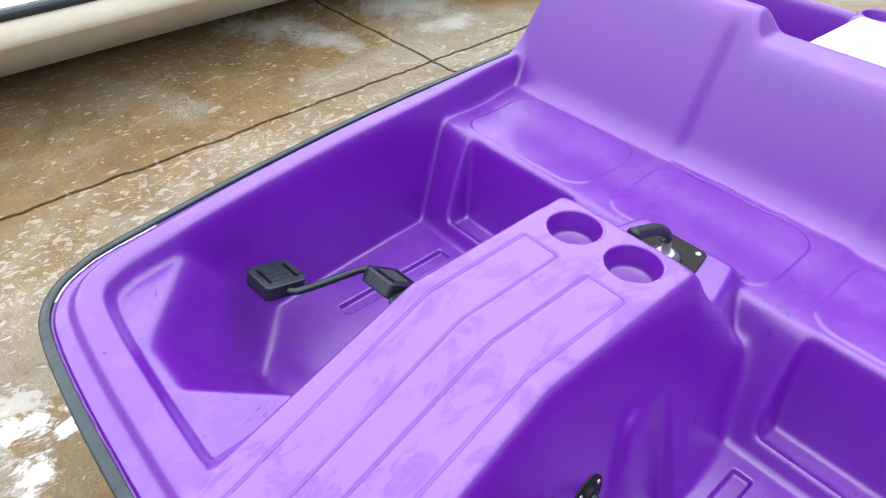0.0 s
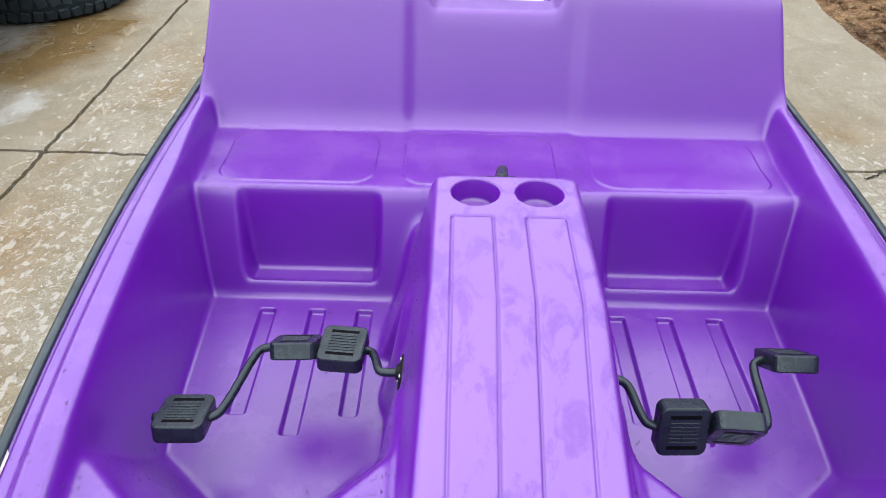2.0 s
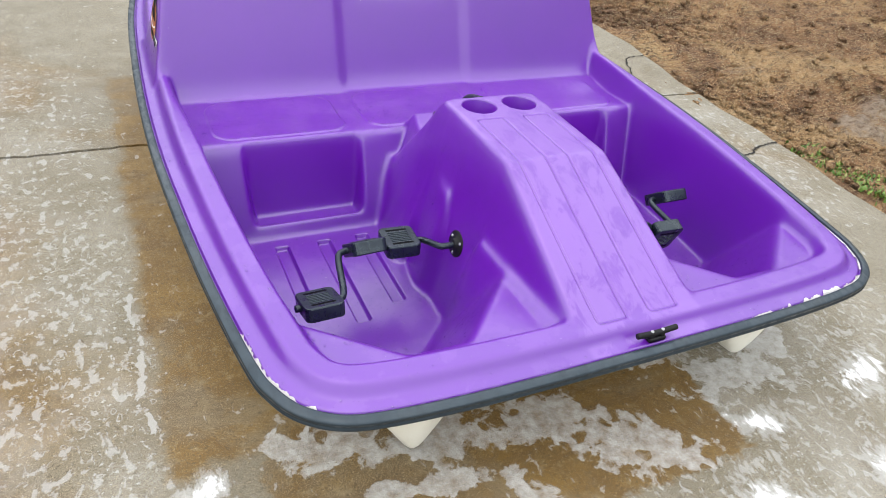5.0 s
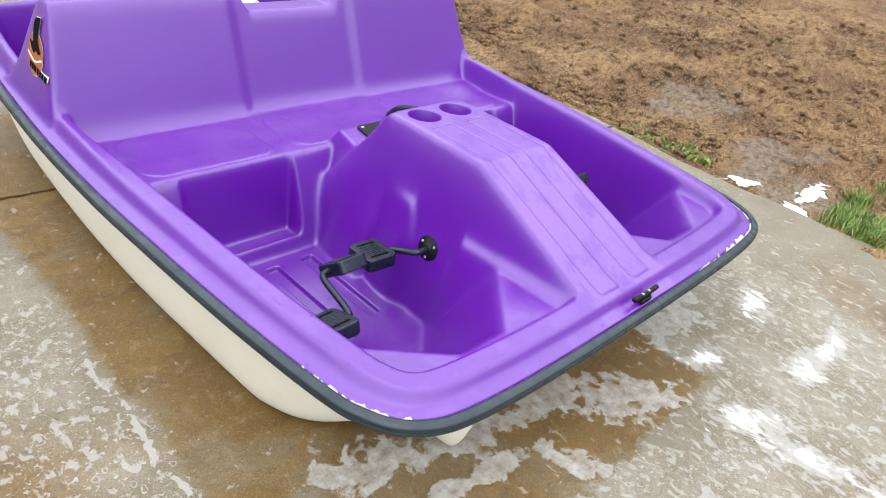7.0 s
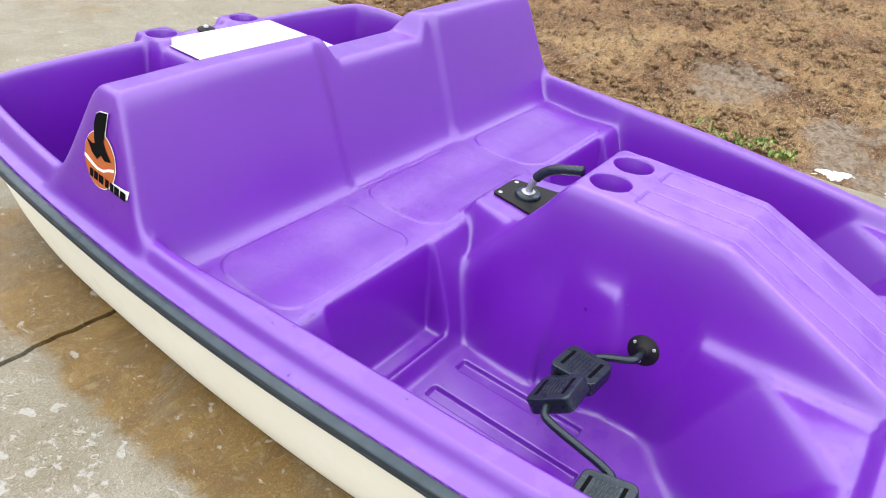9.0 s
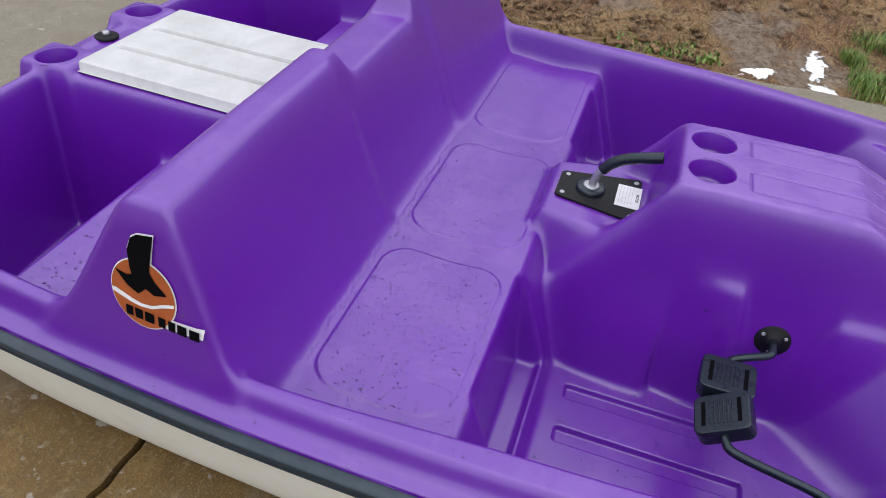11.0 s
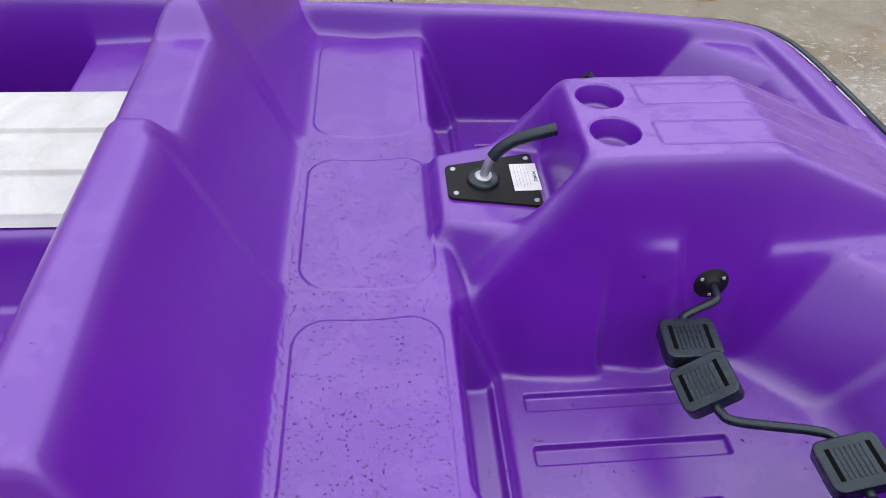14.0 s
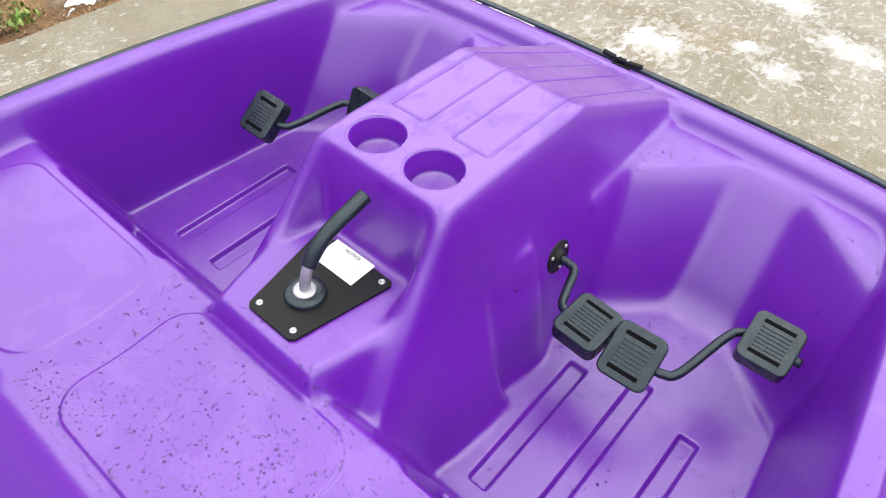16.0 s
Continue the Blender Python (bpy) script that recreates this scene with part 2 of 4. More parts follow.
def black_rubber(name="black_rubber", base=0.018, rough=0.38, film=0.0):
    m = Mat(name, rough)
    m.set("Base Color", m.ramp(m.noise(25.0, 5, 0.65), (0.3, (base * 0.7, base, base * 1.3)), (0.75, (base * 1.2, base * 1.8, base * 2.4))))
    m.set("Roughness", m.ramp(m.noise(60.0, 5, 0.6, 0.5, m.scaled(1, 0.35, 1)), (0.42, rough - 0.12), (0.58, rough + 0.15)))
    m.set("Coat Weight", m.ramp(m.noise(7.0, 5, 0.6), (0.35, film * 0.4), (0.6, film))).set("Coat Roughness", 0.16).set("Coat IOR", 1.7)
    m.set("Specular Tint", (0.70, 0.88, 1.0))
    m.bump(m.noise(500.0, 3), 0.2, 0.0006)
    return m.mat


def lid_plastic():
    m = Mat("white_lid_plastic", 0.4)
    m.set("Base Color", m.ramp(m.noise(9.0, 6, 0.7, 0.5), (0.3, (0.44, 0.44, 0.425)), (0.65, (0.58, 0.58, 0.57))))
    m.bump(m.noise(300.0, 3), 0.15, 0.0008)
    return m.mat


def plain(name, colour, rough=0.5, metal=0.0, grain=200.0):
    m = Mat(name, rough, metal)
    dark = tuple(0.82 * c for c in colour)
    m.set("Base Color", m.ramp(m.noise(grain / 6, 4), (0.3, dark), (0.7, colour)))
    m.bump(m.noise(grain, 3), 0.1, 0.0005)
    return m.mat


def concrete():
    m = Mat("wet_concrete", 0.5, spec=0.35)
    wide, fine = m.warped(3.0, 0.16, 5), m.warped(14.0, 0.06, 5)
    broad, mid = m.noise(1.3, 6, 0.62, 0.6), m.noise(6.0, 8, 0.7, 0.8)
    grain, sand, pits = m.noise(260.0, 3, 0.75), m.noise(520.0, 2, 0.7), m.noise(70.0, 5, 0.75)
    dry = m.ramp(mid, (0.32, (0.178, 0.158, 0.114)), (0.68, (0.275, 0.258, 0.208)))
    brown = m.ramp(mid, (0.32, (0.112, 0.058, 0.009)), (0.68, (0.215, 0.125, 0.026)))
    run = m.noise(2.0, 6, 0.6, 0.4, m.scaled(0.5, 7.0, 1))
    brown = m.mix(m.span(run, 0.52, 0.64, 0.55), brown, (0.095, 0.050, 0.014))
    # water drained from the boat keeps a brown margin beside and under it; the far slab is wet in patches
    edge = m.math("MULTIPLY", m.math("SUBTRACT", m.noise(7.0, 9, 0.72), 0.5), 0.20)
    side = m.within(-0.975, 0.50, 0.46, 2.62, 0.02, edge)
    bow = m.within(-0.80, 0.31, 0.09, 0.60, 0.008, edge)
    wet = m.most(side, bow)
    far = m.most(m.spot(-2.3, 1.2, 0.75, 1.5, 0.8), m.spot(-2.3, 3.0, 0.8, 0.9, 0.7), m.math("MULTIPLY", m.spot(-1.5, 0.9, 0.4, 1.5, 0.8), 0.7))
    patch = m.span(m.math("ADD", broad, m.math("MULTIPLY", far, 0.24)), 0.54, 0.70, 0.85)
    col = m.mix(m.most(wet, patch), dry, brown)
    damp = m.math("MULTIPLY", m.span(m.noise(2.6, 7, 0.62, 0.5), 0.50, 0.60, 0.45), m.span(m.axis(0), -1.5, -1.2))
    col = m.mix(damp, col, (0.185, 0.165, 0.125))
    deep = m.span(m.math("ADD", m.noise(2.4, 6, 0.6, 0.5), m.math("MULTIPLY", m.most(m.spot(-2.4, 1.4, 0.5, 0.35, 0.8), m.spot(-2.3, 0.7, 0.7, 0.3, 0.8)), 0.16)), 0.58, 0.70, 0.6)
    col = m.mix(m.math("MULTIPLY", deep, patch), col, (0.082, 0.046, 0.014))
    col = m.mix(m.span(grain, 0.54, 0.36, 0.85), col, (0.085, 0.060, 0.030))
    col = m.mix(m.span(pits, 0.45, 0.36, 0.65), col, (0.060, 0.042, 0.020))
    col = m.mix(m.span(m.noise(130.0, 4, 0.7), 0.56, 0.66, 0.40), col, (0.42, 0.33, 0.19))
    col = m.mix(m.math("MULTIPLY", m.span(m.noise(30.0, 7, 0.72), 0.55, 0.64, 0.35), wet), col, (0.30, 0.24, 0.14))
    col = m.mix(m.span(sand, 0.57, 0.70, 0.55), col, (0.60, 0.50, 0.33))

    # a thin milky film of soap with round holes, spread round the bow
    tear = m.math("SUBTRACT", m.noise(15.0, 7, 0.60, 0.3), 0.5)
    film = m.blobs(wide, (-0.66, 0.43, 0.15, 0.08, 0), (-0.40, 0.36, 0.20, 0.06, -15), (-0.16, 0.33, 0.24, 0.09, -8), (0.04, 0.20, 0.20, 0.11, -35), (-0.46, 0.27, 0.22, 0.03, -10), (-0.24, 0.15, 0.05, 0.08, 30), (0.44, 0.30, 0.20, 0.08, 0), (0.62, 0.40, 0.12, 0.10, 0), (0.30, 0.44, 0.14, 0.05, 0))
    lace = m.span(m.voronoi(13.0, "F1", fine), 0.22, 0.26)
    few = m.span(m.noise(5.0, 3, 0.5), 0.52, 0.57)
    film = m.math("MULTIPLY", m.span(m.math("ADD", film, m.math("MULTIPLY", tear, 3.0)), 0.20, 0.32), m.most(lace, few))
    film = m.math("MULTIPLY", film, m.ramp(m.noise(30.0, 7, 0.7), (0.34, 0.20), (0.66, 0.82)))

    # thick white foam in torn strands
    strand = m.math("SUBTRACT", m.noise(11.0, 7, 0.62, 0.8, m.scaled(1.3, 0.75, 1)), 0.5)
    foam = m.blobs(wide, (0.25, -0.22, 0.06, 0.13, 12), (0.26, -0.06, 0.13, 0.05, -40), (0.20, -0.45, 0.14, 0.11, 20), (0.63, -0.08, 0.09, 0.05, 30), (0.80, -0.07, 0.16, 0.035, 10), (0.36, 0.17, 0.12, 0.035, -25), (0.80, 0.21, 0.10, 0.05, 30),
                   (-0.20, -0.55, 0.07, 0.06, 0), (-0.05, -0.62, 0.07, 0.05, 40), (-0.31, -0.87, 0.12, 0.07, 0), (-0.02, -1.02, 0.14, 0.08, 0), (-0.74, 0.15, 0.13, 0.08, 30), (-0.60, 0.10, 0.06, 0.05, 0), (-0.93, 0.40, 0.06, 0.03, 30))
    wisp = m.math("SUBTRACT", m.noise(38.0, 7, 0.68, 0.5, m.scaled(1.3, 0.75, 1)), 0.5)
    thick = m.span(m.math("ADD", m.math("ADD", foam, m.math("MULTIPLY", strand, 4.0)), m.math("MULTIPLY", wisp, 2.6)), 0.25, 0.85)
    veil = m.span(m.math("ADD", m.math("ADD", foam, m.math("MULTIPLY", tear, 3.0)), m.math("MULTIPLY", wisp, 3.0)), -0.15, 0.25, 0.45)
    chain = m.blobs(wide, (-1.01, 1.02, 0.014, 0.10, 0), (-1.00, 0.83, 0.015, 0.12, -5), (-0.99, 0.64, 0.013, 0.08, 10))
    chain = m.span(m.math("ADD", chain, m.math("MULTIPLY", m.math("SUBTRACT", m.noise(26.0, 5, 0.6, 0.4), 0.5), 3.2)), 0.25, 0.40, 0.8)

    # flecks, rings and bubbles scattered over the slab
    loose = m.most(m.spot(0.3, 0.0, 1.3, 0.85, 0.7), m.spot(-1.25, 0.9, 0.40, 1.2, 0.7), m.spot(0.0, -0.8, 1.0, 0.7, 0.7), m.math("MULTIPLY", m.spot(1.4, 1.5, 0.5, 0.9, 0.8), 0.9), m.math("MULTIPLY", m.spot(-1.3, 2.1, 0.4, 0.9, 0.8), 0.8), m.math("MULTIPLY", m.spot(-2.2, 1.2, 0.9, 1.4, 0.8), 0.25))
    open_slab = m.span(wet, 1.0, 0.3)
    gate = m.math("MULTIPLY", loose, open_slab)
    flake = m.span(m.math("ADD", m.noise(30.0, 4, 0.55, 0.4, m.scaled(1.25, 0.85, 1)), m.math("MULTIPLY", gate, 0.085)), 0.632, 0.690)
    speck = m.math("MULTIPLY", m.span(m.noise(75.0, 3, 0.6, 0.3), 0.60, 0.65), m.span(m.math("ADD", m.noise(4.0, 5, 0.6), m.math("MULTIPLY", gate, 0.22)), 0.62, 0.74))
    cell = m.voronoi(34.0, "F1", fine)
    ring = m.math("MULTIPLY", m.math("MINIMUM", m.span(cell, 0.16, 0.20), m.span(cell, 0.28, 0.24)), m.span(m.math("ADD", m.noise(6.0, 4, 0.6), m.math("MULTIPLY", gate, 0.14)), 0.62, 0.68))
    streak = m.math("MULTIPLY", m.span(m.noise(7.0, 8, 0.68, 2.0, m.scaled(1.5, 0.7, 1)), 0.590, 0.64, 0.40), m.span(m.axis(0), -1.15, -1.5))
    milky = m.math("MULTIPLY", m.span(m.noise(3.2, 8, 0.7, 0.6), 0.44, 0.62, 0.20), gate)
    # pale grey painted in where the wet far slab reflects the sky
    grey = m.blobs(wide, (-2.25, 1.64, 0.34, 0.20, 40), (-2.02, 1.74, 0.24, 0.13, 20), (-2.12, 2.25, 0.22, 0.30, -30), (-1.80, 2.30, 0.12, 0.20, 0), (-2.30, 3.0, 0.30, 0.35, 0))
    grey = m.span(m.math("ADD", grey, m.math("MULTIPLY", m.math("SUBTRACT", m.noise(9.0, 8, 0.7), 0.5), 2.2)), 0.10, 0.75, 0.8)
    col = m.mix(grey, col, (0.37, 0.375, 0.37))
    col = m.mix(milky, col, (0.50, 0.485, 0.45))
    col = m.mix(streak, col, (0.46, 0.41, 0.30))
    cover = m.most(film, thick, m.math("MULTIPLY", veil, open_slab), m.math("MULTIPLY", chain, 0.65), m.math("MULTIPLY", flake, 0.40), m.math("MULTIPLY", speck, 0.55), m.math("MULTIPLY", ring, 0.40))
    col = m.mix(cover, col, m.mix(thick, (0.52, 0.52, 0.51), (0.82, 0.83, 0.84)))
    m.set("Base Color", col)
    slab = m.span(m.axis(0), -1.50, -1.56)
    pool = m.span(m.math("ADD", m.noise(2.2, 4, 0.5, 0.4), m.math("MULTIPLY", m.most(m.spot(-2.15, 2.0, 0.75, 0.8, 0.8), m.spot(-2.1, 3.0, 0.6, 0.9, 0.8)), 0.24)), 0.56, 0.66)
    m.set("Roughness", m.mix(m.most(wet, patch, damp), (0.6, 0.6, 0.6), m.mix(m.math("MULTIPLY", pool, slab), (0.50, 0.50, 0.50), (0.14, 0.14, 0.14))))
    rough = m.bump(m.math("MULTIPLY", grain, m.span(m.most(pool, m.math("MULTIPLY", slab, 0.7)), 1.0, 0.0)), 0.5, 0.003)
    m.bump(m.math("MULTIPLY", cover, m.math("ADD", m.noise(55.0, 4, 0.6), 0.5)), 0.6, 0.004, rough)
    return m.mat


def leaf():
    m = Mat("grass_green", 0.45)
    each = m.nodes.new("ShaderNodeNewGeometry").outputs["Random Per Island"]
    m.set("Base Color", m.ramp(each, (0.0, (0.05, 0.10, 0.015)), (0.55, (0.14, 0.24, 0.04)), (0.85, (0.26, 0.36, 0.08)), (1.0, (0.34, 0.27, 0.12))))
    return m.mat


def soil():
    m = Mat("tilled_red_soil", 0.92)
    broad = m.ramp(m.noise(1.1, 7, 0.68, 0.8), (0.36, (0.17, 0.078, 0.034)), (0.47, (0.33, 0.170, 0.075)), (0.57, (0.48, 0.290, 0.130)), (0.68, (0.56, 0.37, 0.19)))
    lump = m.noise(9.0, 10, 0.74, 0.7, m.scaled(0.9, 1.3, 1))
    grit = m.noise(24.0, 10, 0.8, 0.6, m.scaled(0.8, 1.5, 1))
    col = m.mix(m.span(lump, 0.50, 0.38, 0.75), broad, (0.085, 0.040, 0.018))
    col = m.mix(m.span(lump, 0.55, 0.66, 0.6), col, (0.58, 0.38, 0.19))
    col = m.mix(m.span(grit, 0.48, 0.40, 0.85), col, (0.055, 0.027, 0.013))
    col = m.mix(m.span(m.noise(62.0, 8, 0.82, 0.4), 0.46, 0.40, 0.8), col, (0.06, 0.030, 0.014))
    col = m.mix(m.span(m.noise(75.0, 8, 0.82, 0.4), 0.53, 0.62, 0.85), col, (0.72, 0.54, 0.31))
    col = m.mix(m.span(m.noise(240.0, 4, 0.8), 0.45, 0.36, 0.6), col, (0.08, 0.043, 0.02))
    straw = m.span(m.noise(34.0, 6, 0.7, 1.5, m.scaled(1, 3.5, 1)), 0.58, 0.62, 0.65)
    col = m.mix(straw, col, (0.60, 0.50, 0.29))
    moss = m.span(m.noise(1.7, 6, 0.65, 0.4), 0.60, 0.68, 0.35)
    col = m.mix(m.math("MULTIPLY", moss, m.span(m.noise(40.0, 6, 0.7), 0.46, 0.54)), col, (0.26, 0.27, 0.08))
    wet = m.most(m.spot(2.65, 1.40, 0.55, 0.35, 0.8), m.spot(2.3, 0.65, 0.5, 0.35, 0.8), m.spot(2.0, 0.55, 0.3, 0.4, 0.8))
    mud = m.span(m.math("ADD", m.noise(3.0, 7, 0.65, 0.6), m.math("MULTIPLY", wet, 0.24)), 0.64, 0.74, 0.85)
    col = m.mix(mud, col, m.ramp(m.noise(30.0, 6, 0.7), (0.38, (0.19, 0.130, 0.085)), (0.6, (0.45, 0.36, 0.275))))
    edge = m.blobs(m.warped(5.0, 0.10, 4), (1.87, 0.71, 0.06, 0.14, 0), (2.05, 0.43, 0.18, 0.08, 0), (1.82, 0.43, 0.06, 0.10, 0))
    suds = m.span(m.math("ADD", edge, m.math("MULTIPLY", m.math("SUBTRACT", m.noise(13.0, 6, 0.6, 0.5), 0.5), 3.0)), 0.30, 0.42)
    m.set("Base Color", m.mix(suds, col, m.ramp(m.noise(40.0, 4), (0.35, (0.70, 0.70, 0.68)), (0.6, (0.85, 0.85, 0.85)))))
    a = m.bump(m.math("MULTIPLY", m.math("ADD", lump, grit), m.span(suds, 1.0, 0.0)), 1.0, 0.05)
    m.bump(m.math("MULTIPLY", m.noise(95.0, 7, 0.8), m.span(suds, 1.1, 0.0)), 1.0, 0.014, a)
    return m.mat


PURPLE, HULL, RUBBER, LID, CONCRETE, SOIL = purple_plastic(), hull_plastic(), black_rubber(base=0.016, rough=0.42, film=0.25), lid_plastic(), concrete(), soil()
PEDAL = black_rubber("black_pedal_plastic", 0.008, 0.36, 0.15)
TYRE = black_rubber("black_tyre_rubber", 0.018, 0.6)
STEEL = plain("zinc_steel", (0.50, 0.51, 0.52), 0.45, 0.75)
BLACK = plain("black_sheet_plastic", (0.006, 0.006, 0.007), 0.5)
WHITE = plain("white_vinyl", (0.82, 0.82, 0.82), 0.4)
ORANGE = plain("orange_vinyl", (0.42, 0.10, 0.025), 0.35)
GREY_INK = plain("printed_grey", (0.45, 0.45, 0.45), 0.5)
BLACK.node_tree.nodes["Principled BSDF"].inputs["Specular IOR Level"].default_value = 0.25
# for print, and for the shade painted as pedal slots
FLAT_BLACK = plain("print_and_slot_black", (0.004, 0.004, 0.005), 0.5)
FLAT_BLACK.node_tree.nodes["Principled BSDF"].inputs["Specular IOR Level"].default_value = 0.03
FLAKE = plain("peeling_white_film", (0.72, 0.70, 0.69), 0.6, 0.0, 300.0)
JOINT = plain("dark_joint_dirt", (0.012, 0.009, 0.006), 0.9, 0.0, 60.0)
WHITE_DECK = plain("white_deck_plastic", (0.83, 0.84, 0.85), 0.35)
LEAF = leaf()
STRAW = plain("dry_straw", (0.42, 0.31, 0.16), 0.8)

# ---- the ground ----
JX, JY = -1.545, 1.965   # the joints between the slabs
EDGE_X = 1.715           # where the slab ends and the soil begins


def slab_edge(y):
    """The ragged right side of the paving."""
    return EDGE_X + 0.045 * step(0.7, 1.4, y) + 0.12 * step(1.6, 2.8, y) + 0.03 * step(3, 6, y) + 0.012 * np.sin(y * 5.1) + 0.006 * np.sin(y * 17.0)


def ground_relief(x, y):
    """Clods and ruts of the soil over its even slope."""
    v = Vector((x, y, 0.3))
    clod = 0.040 * noise.fractal(v * 3.2, 0.75, 2.1, 6) + 0.035 * abs(noise.noise(v * 8.0)) ** 1.3 + 0.022 * noise.noise(v * 15.0) + 0.012 * noise.noise(v * 29.0)
    rut = 0.02 * math.sin(6.0 * (x * 0.8 + y * 0.6) + 1.5 * noise.noise(v * 0.8))
    e = float(slab_edge(y))
    return (clod + rut) * (0.45 + 0.55 * float(step(e, e + 0.9, x)))


def build_ground():
    """One sheet to the horizon, low under the paving and rough with clods beside it."""
    near_x = np.concatenate([np.linspace(-400, -8, 12), np.linspace(-7, 1.3, 10), np.arange(1.4, 4.2, 0.02), np.arange(4.22, 8.0, 0.04), np.linspace(8.2, 20, 30), np.linspace(25, 400, 12)])
    near_y = np.concatenate([np.linspace(-400, -8, 12), np.linspace(-7, -2.2, 14), np.arange(-2.0, -0.8, 0.04), np.arange(-0.8, 4.0, 0.02), np.arange(4.02, 9.0, 0.04), np.linspace(9.3, 22, 30), np.linspace(28, 400, 12)])
    z = np.full((len(near_y), len(near_x)), -0.12)
    for r, y in enumerate(near_y):
        e = float(slab_edge(y))
        for c, x in enumerate(near_x):
            if 1.3 < x < 21 and -8 < y < 23:
                rise = 0.05 * float(step(e - 0.02, e + 1.6, x))
                z[r, c] = -0.02 + rise + ground_relief(x, y) if x > e - 0.1 else -0.12
            elif x >= 21 or abs(y) > 22:
                z[r, c] = 0.0 if x > 2 else -0.12
    ground = dress("ground", grid_mesh("ground", near_x, near_y, z, np.ones((len(near_y) - 1, len(near_x) - 1), bool)), SOIL)
    tagged(ground, "bare tilled reddish-brown soil with clods and straw", "soil", kind="structure")


def build_slab(parent, x0, x1, y0, y1):
    """One cast slab, its right side ragged where it is the last."""
    def worn(v, seed):
        return 0.010 * noise.fractal(Vector((v * 11.0, seed, 0.5)), 0.6, 2.1, 6)

    ys, last = np.arange(y0, y1, 0.03), slab_edge(y0) if x1 is None else x1
    xs = np.arange(x0, last, 0.03)
    low = [(float(x), y0 + worn(x, y0)) for x in xs[1:]]
    right = [(float(slab_edge(y)) if x1 is None else x1 + worn(y, x1), float(y)) for y in ys]
    high = [(float(x), y1 + worn(x, y1)) for x in xs[:0:-1]]
    left = [(x0 + worn(y, x0), float(y)) for y in ys[::-1]]
    bm = plate([*low, *right, *high, *left], 0.12)
    bmesh.ops.translate(bm, vec=(0, 0, -0.12), verts=bm.verts)
    return part("slab", bm, CONCRETE, parent, smooth=False)


def crack(parent, points, width):
    """A thin open crack in the paving, lying just over the slab as a dark line with ragged sides."""
    rnd = random.Random(len(points))
    line = smooth_line(points, 14)
    bm, rows = bmesh.new(), []
    for k, p in enumerate(line):
        q = line[min(k + 1, len(line) - 1)] - line[max(k - 1, 0)]
        side = np.array([-q[1], q[0]]) / max(np.hypot(*q), 1e-6)
        off = side * rnd.uniform(-0.006, 0.006)
        w = width * rnd.uniform(0.5, 1.3)
        rows.append([bm.verts.new((*(p + off + side * w), 0.004)), bm.verts.new((*(p + off - side * w), 0.004))])
    for a, b in zip(rows, rows[1:]):
        bm.faces.new((a[0], b[0], b[1], a[1]))
    bmesh.ops.recalc_face_normals(bm, faces=bm.faces)
    if sum(f.normal.z for f in bm.faces) < 0:
        bmesh.ops.reverse_faces(bm, faces=bm.faces)
    part("crack", bm, JOINT, parent, smooth=False)


def build_paving():
    bed = plate([(-5.2, -3.4), (EDGE_X - 0.06, -3.4), (EDGE_X - 0.06, 9.4), (-5.2, 9.4)], 0.10)
    bmesh.ops.translate(bed, vec=(0, 0, -0.180), verts=bed.verts)
    paving = tagged(part("pavement", bed, JOINT, None, "wet stained concrete paving cast in large slabs", False), category="pavement", kind="structure")
    g = 0.008
    for y0, y1 in ((-3.3, JY - g), (JY + g, 9.2)):
        build_slab(paving, -5.1, JX - g, y0, y1)
        build_slab(paving, JX + g, None, y0, y1)
    crack(paving, [(1.31, 1.91), (1.42, 1.98), (1.55, 2.20), (1.67, 2.42), (1.72, 2.47), (1.88, 2.50)], 0.004)
    crack(paving, [(1.30, 1.33), (1.42, 1.36), (1.52, 1.33), (1.62, 1.38), (1.76, 1.40)], 0.005)
    return paving


build_ground()
build_paving()

# ---- the pedal boat: its outline, sheer and moulded deck ----
# half of the outer edge, from the middle of the bow to the middle of the stern
HALF = [(0, 0.208), (0.25, 0.209), (0.45, 0.214), (0.60, 0.225), (0.685, 0.244), (0.748, 0.286), (0.786, 0.345), (0.811, 0.43), (0.847, 0.70), (0.873, 1.0),
        (0.889, 1.3), (0.890, 1.67), (0.874, 2.1), (0.848, 2.38), (0.823, 2.49), (0.777, 2.565), (0.70, 2.605), (0.45, 2.635), (0, 2.65)]
EDGE = smooth_line(HALF, 10)


def rim_z(y):
    return np.interp(y, (0.2, 0.33, 0.5, 1.0, 1.3, 1.65, 1.97, 2.5, 2.7), (0.332, 0.338, 0.348, 0.370, 0.376, 0.386, 0.412, 0.452, 0.458))


def flange_z(y):
    return np.interp(y, (0.2, 0.5, 1.0, 1.65, 2.0, 2.6), (0.302, 0.308, 0.326, 0.338, 0.356, 0.395))


H = 0.0024
DX = np.arange(-373, 374) * H
DY = 0.2 + np.arange(0, 1027) * H


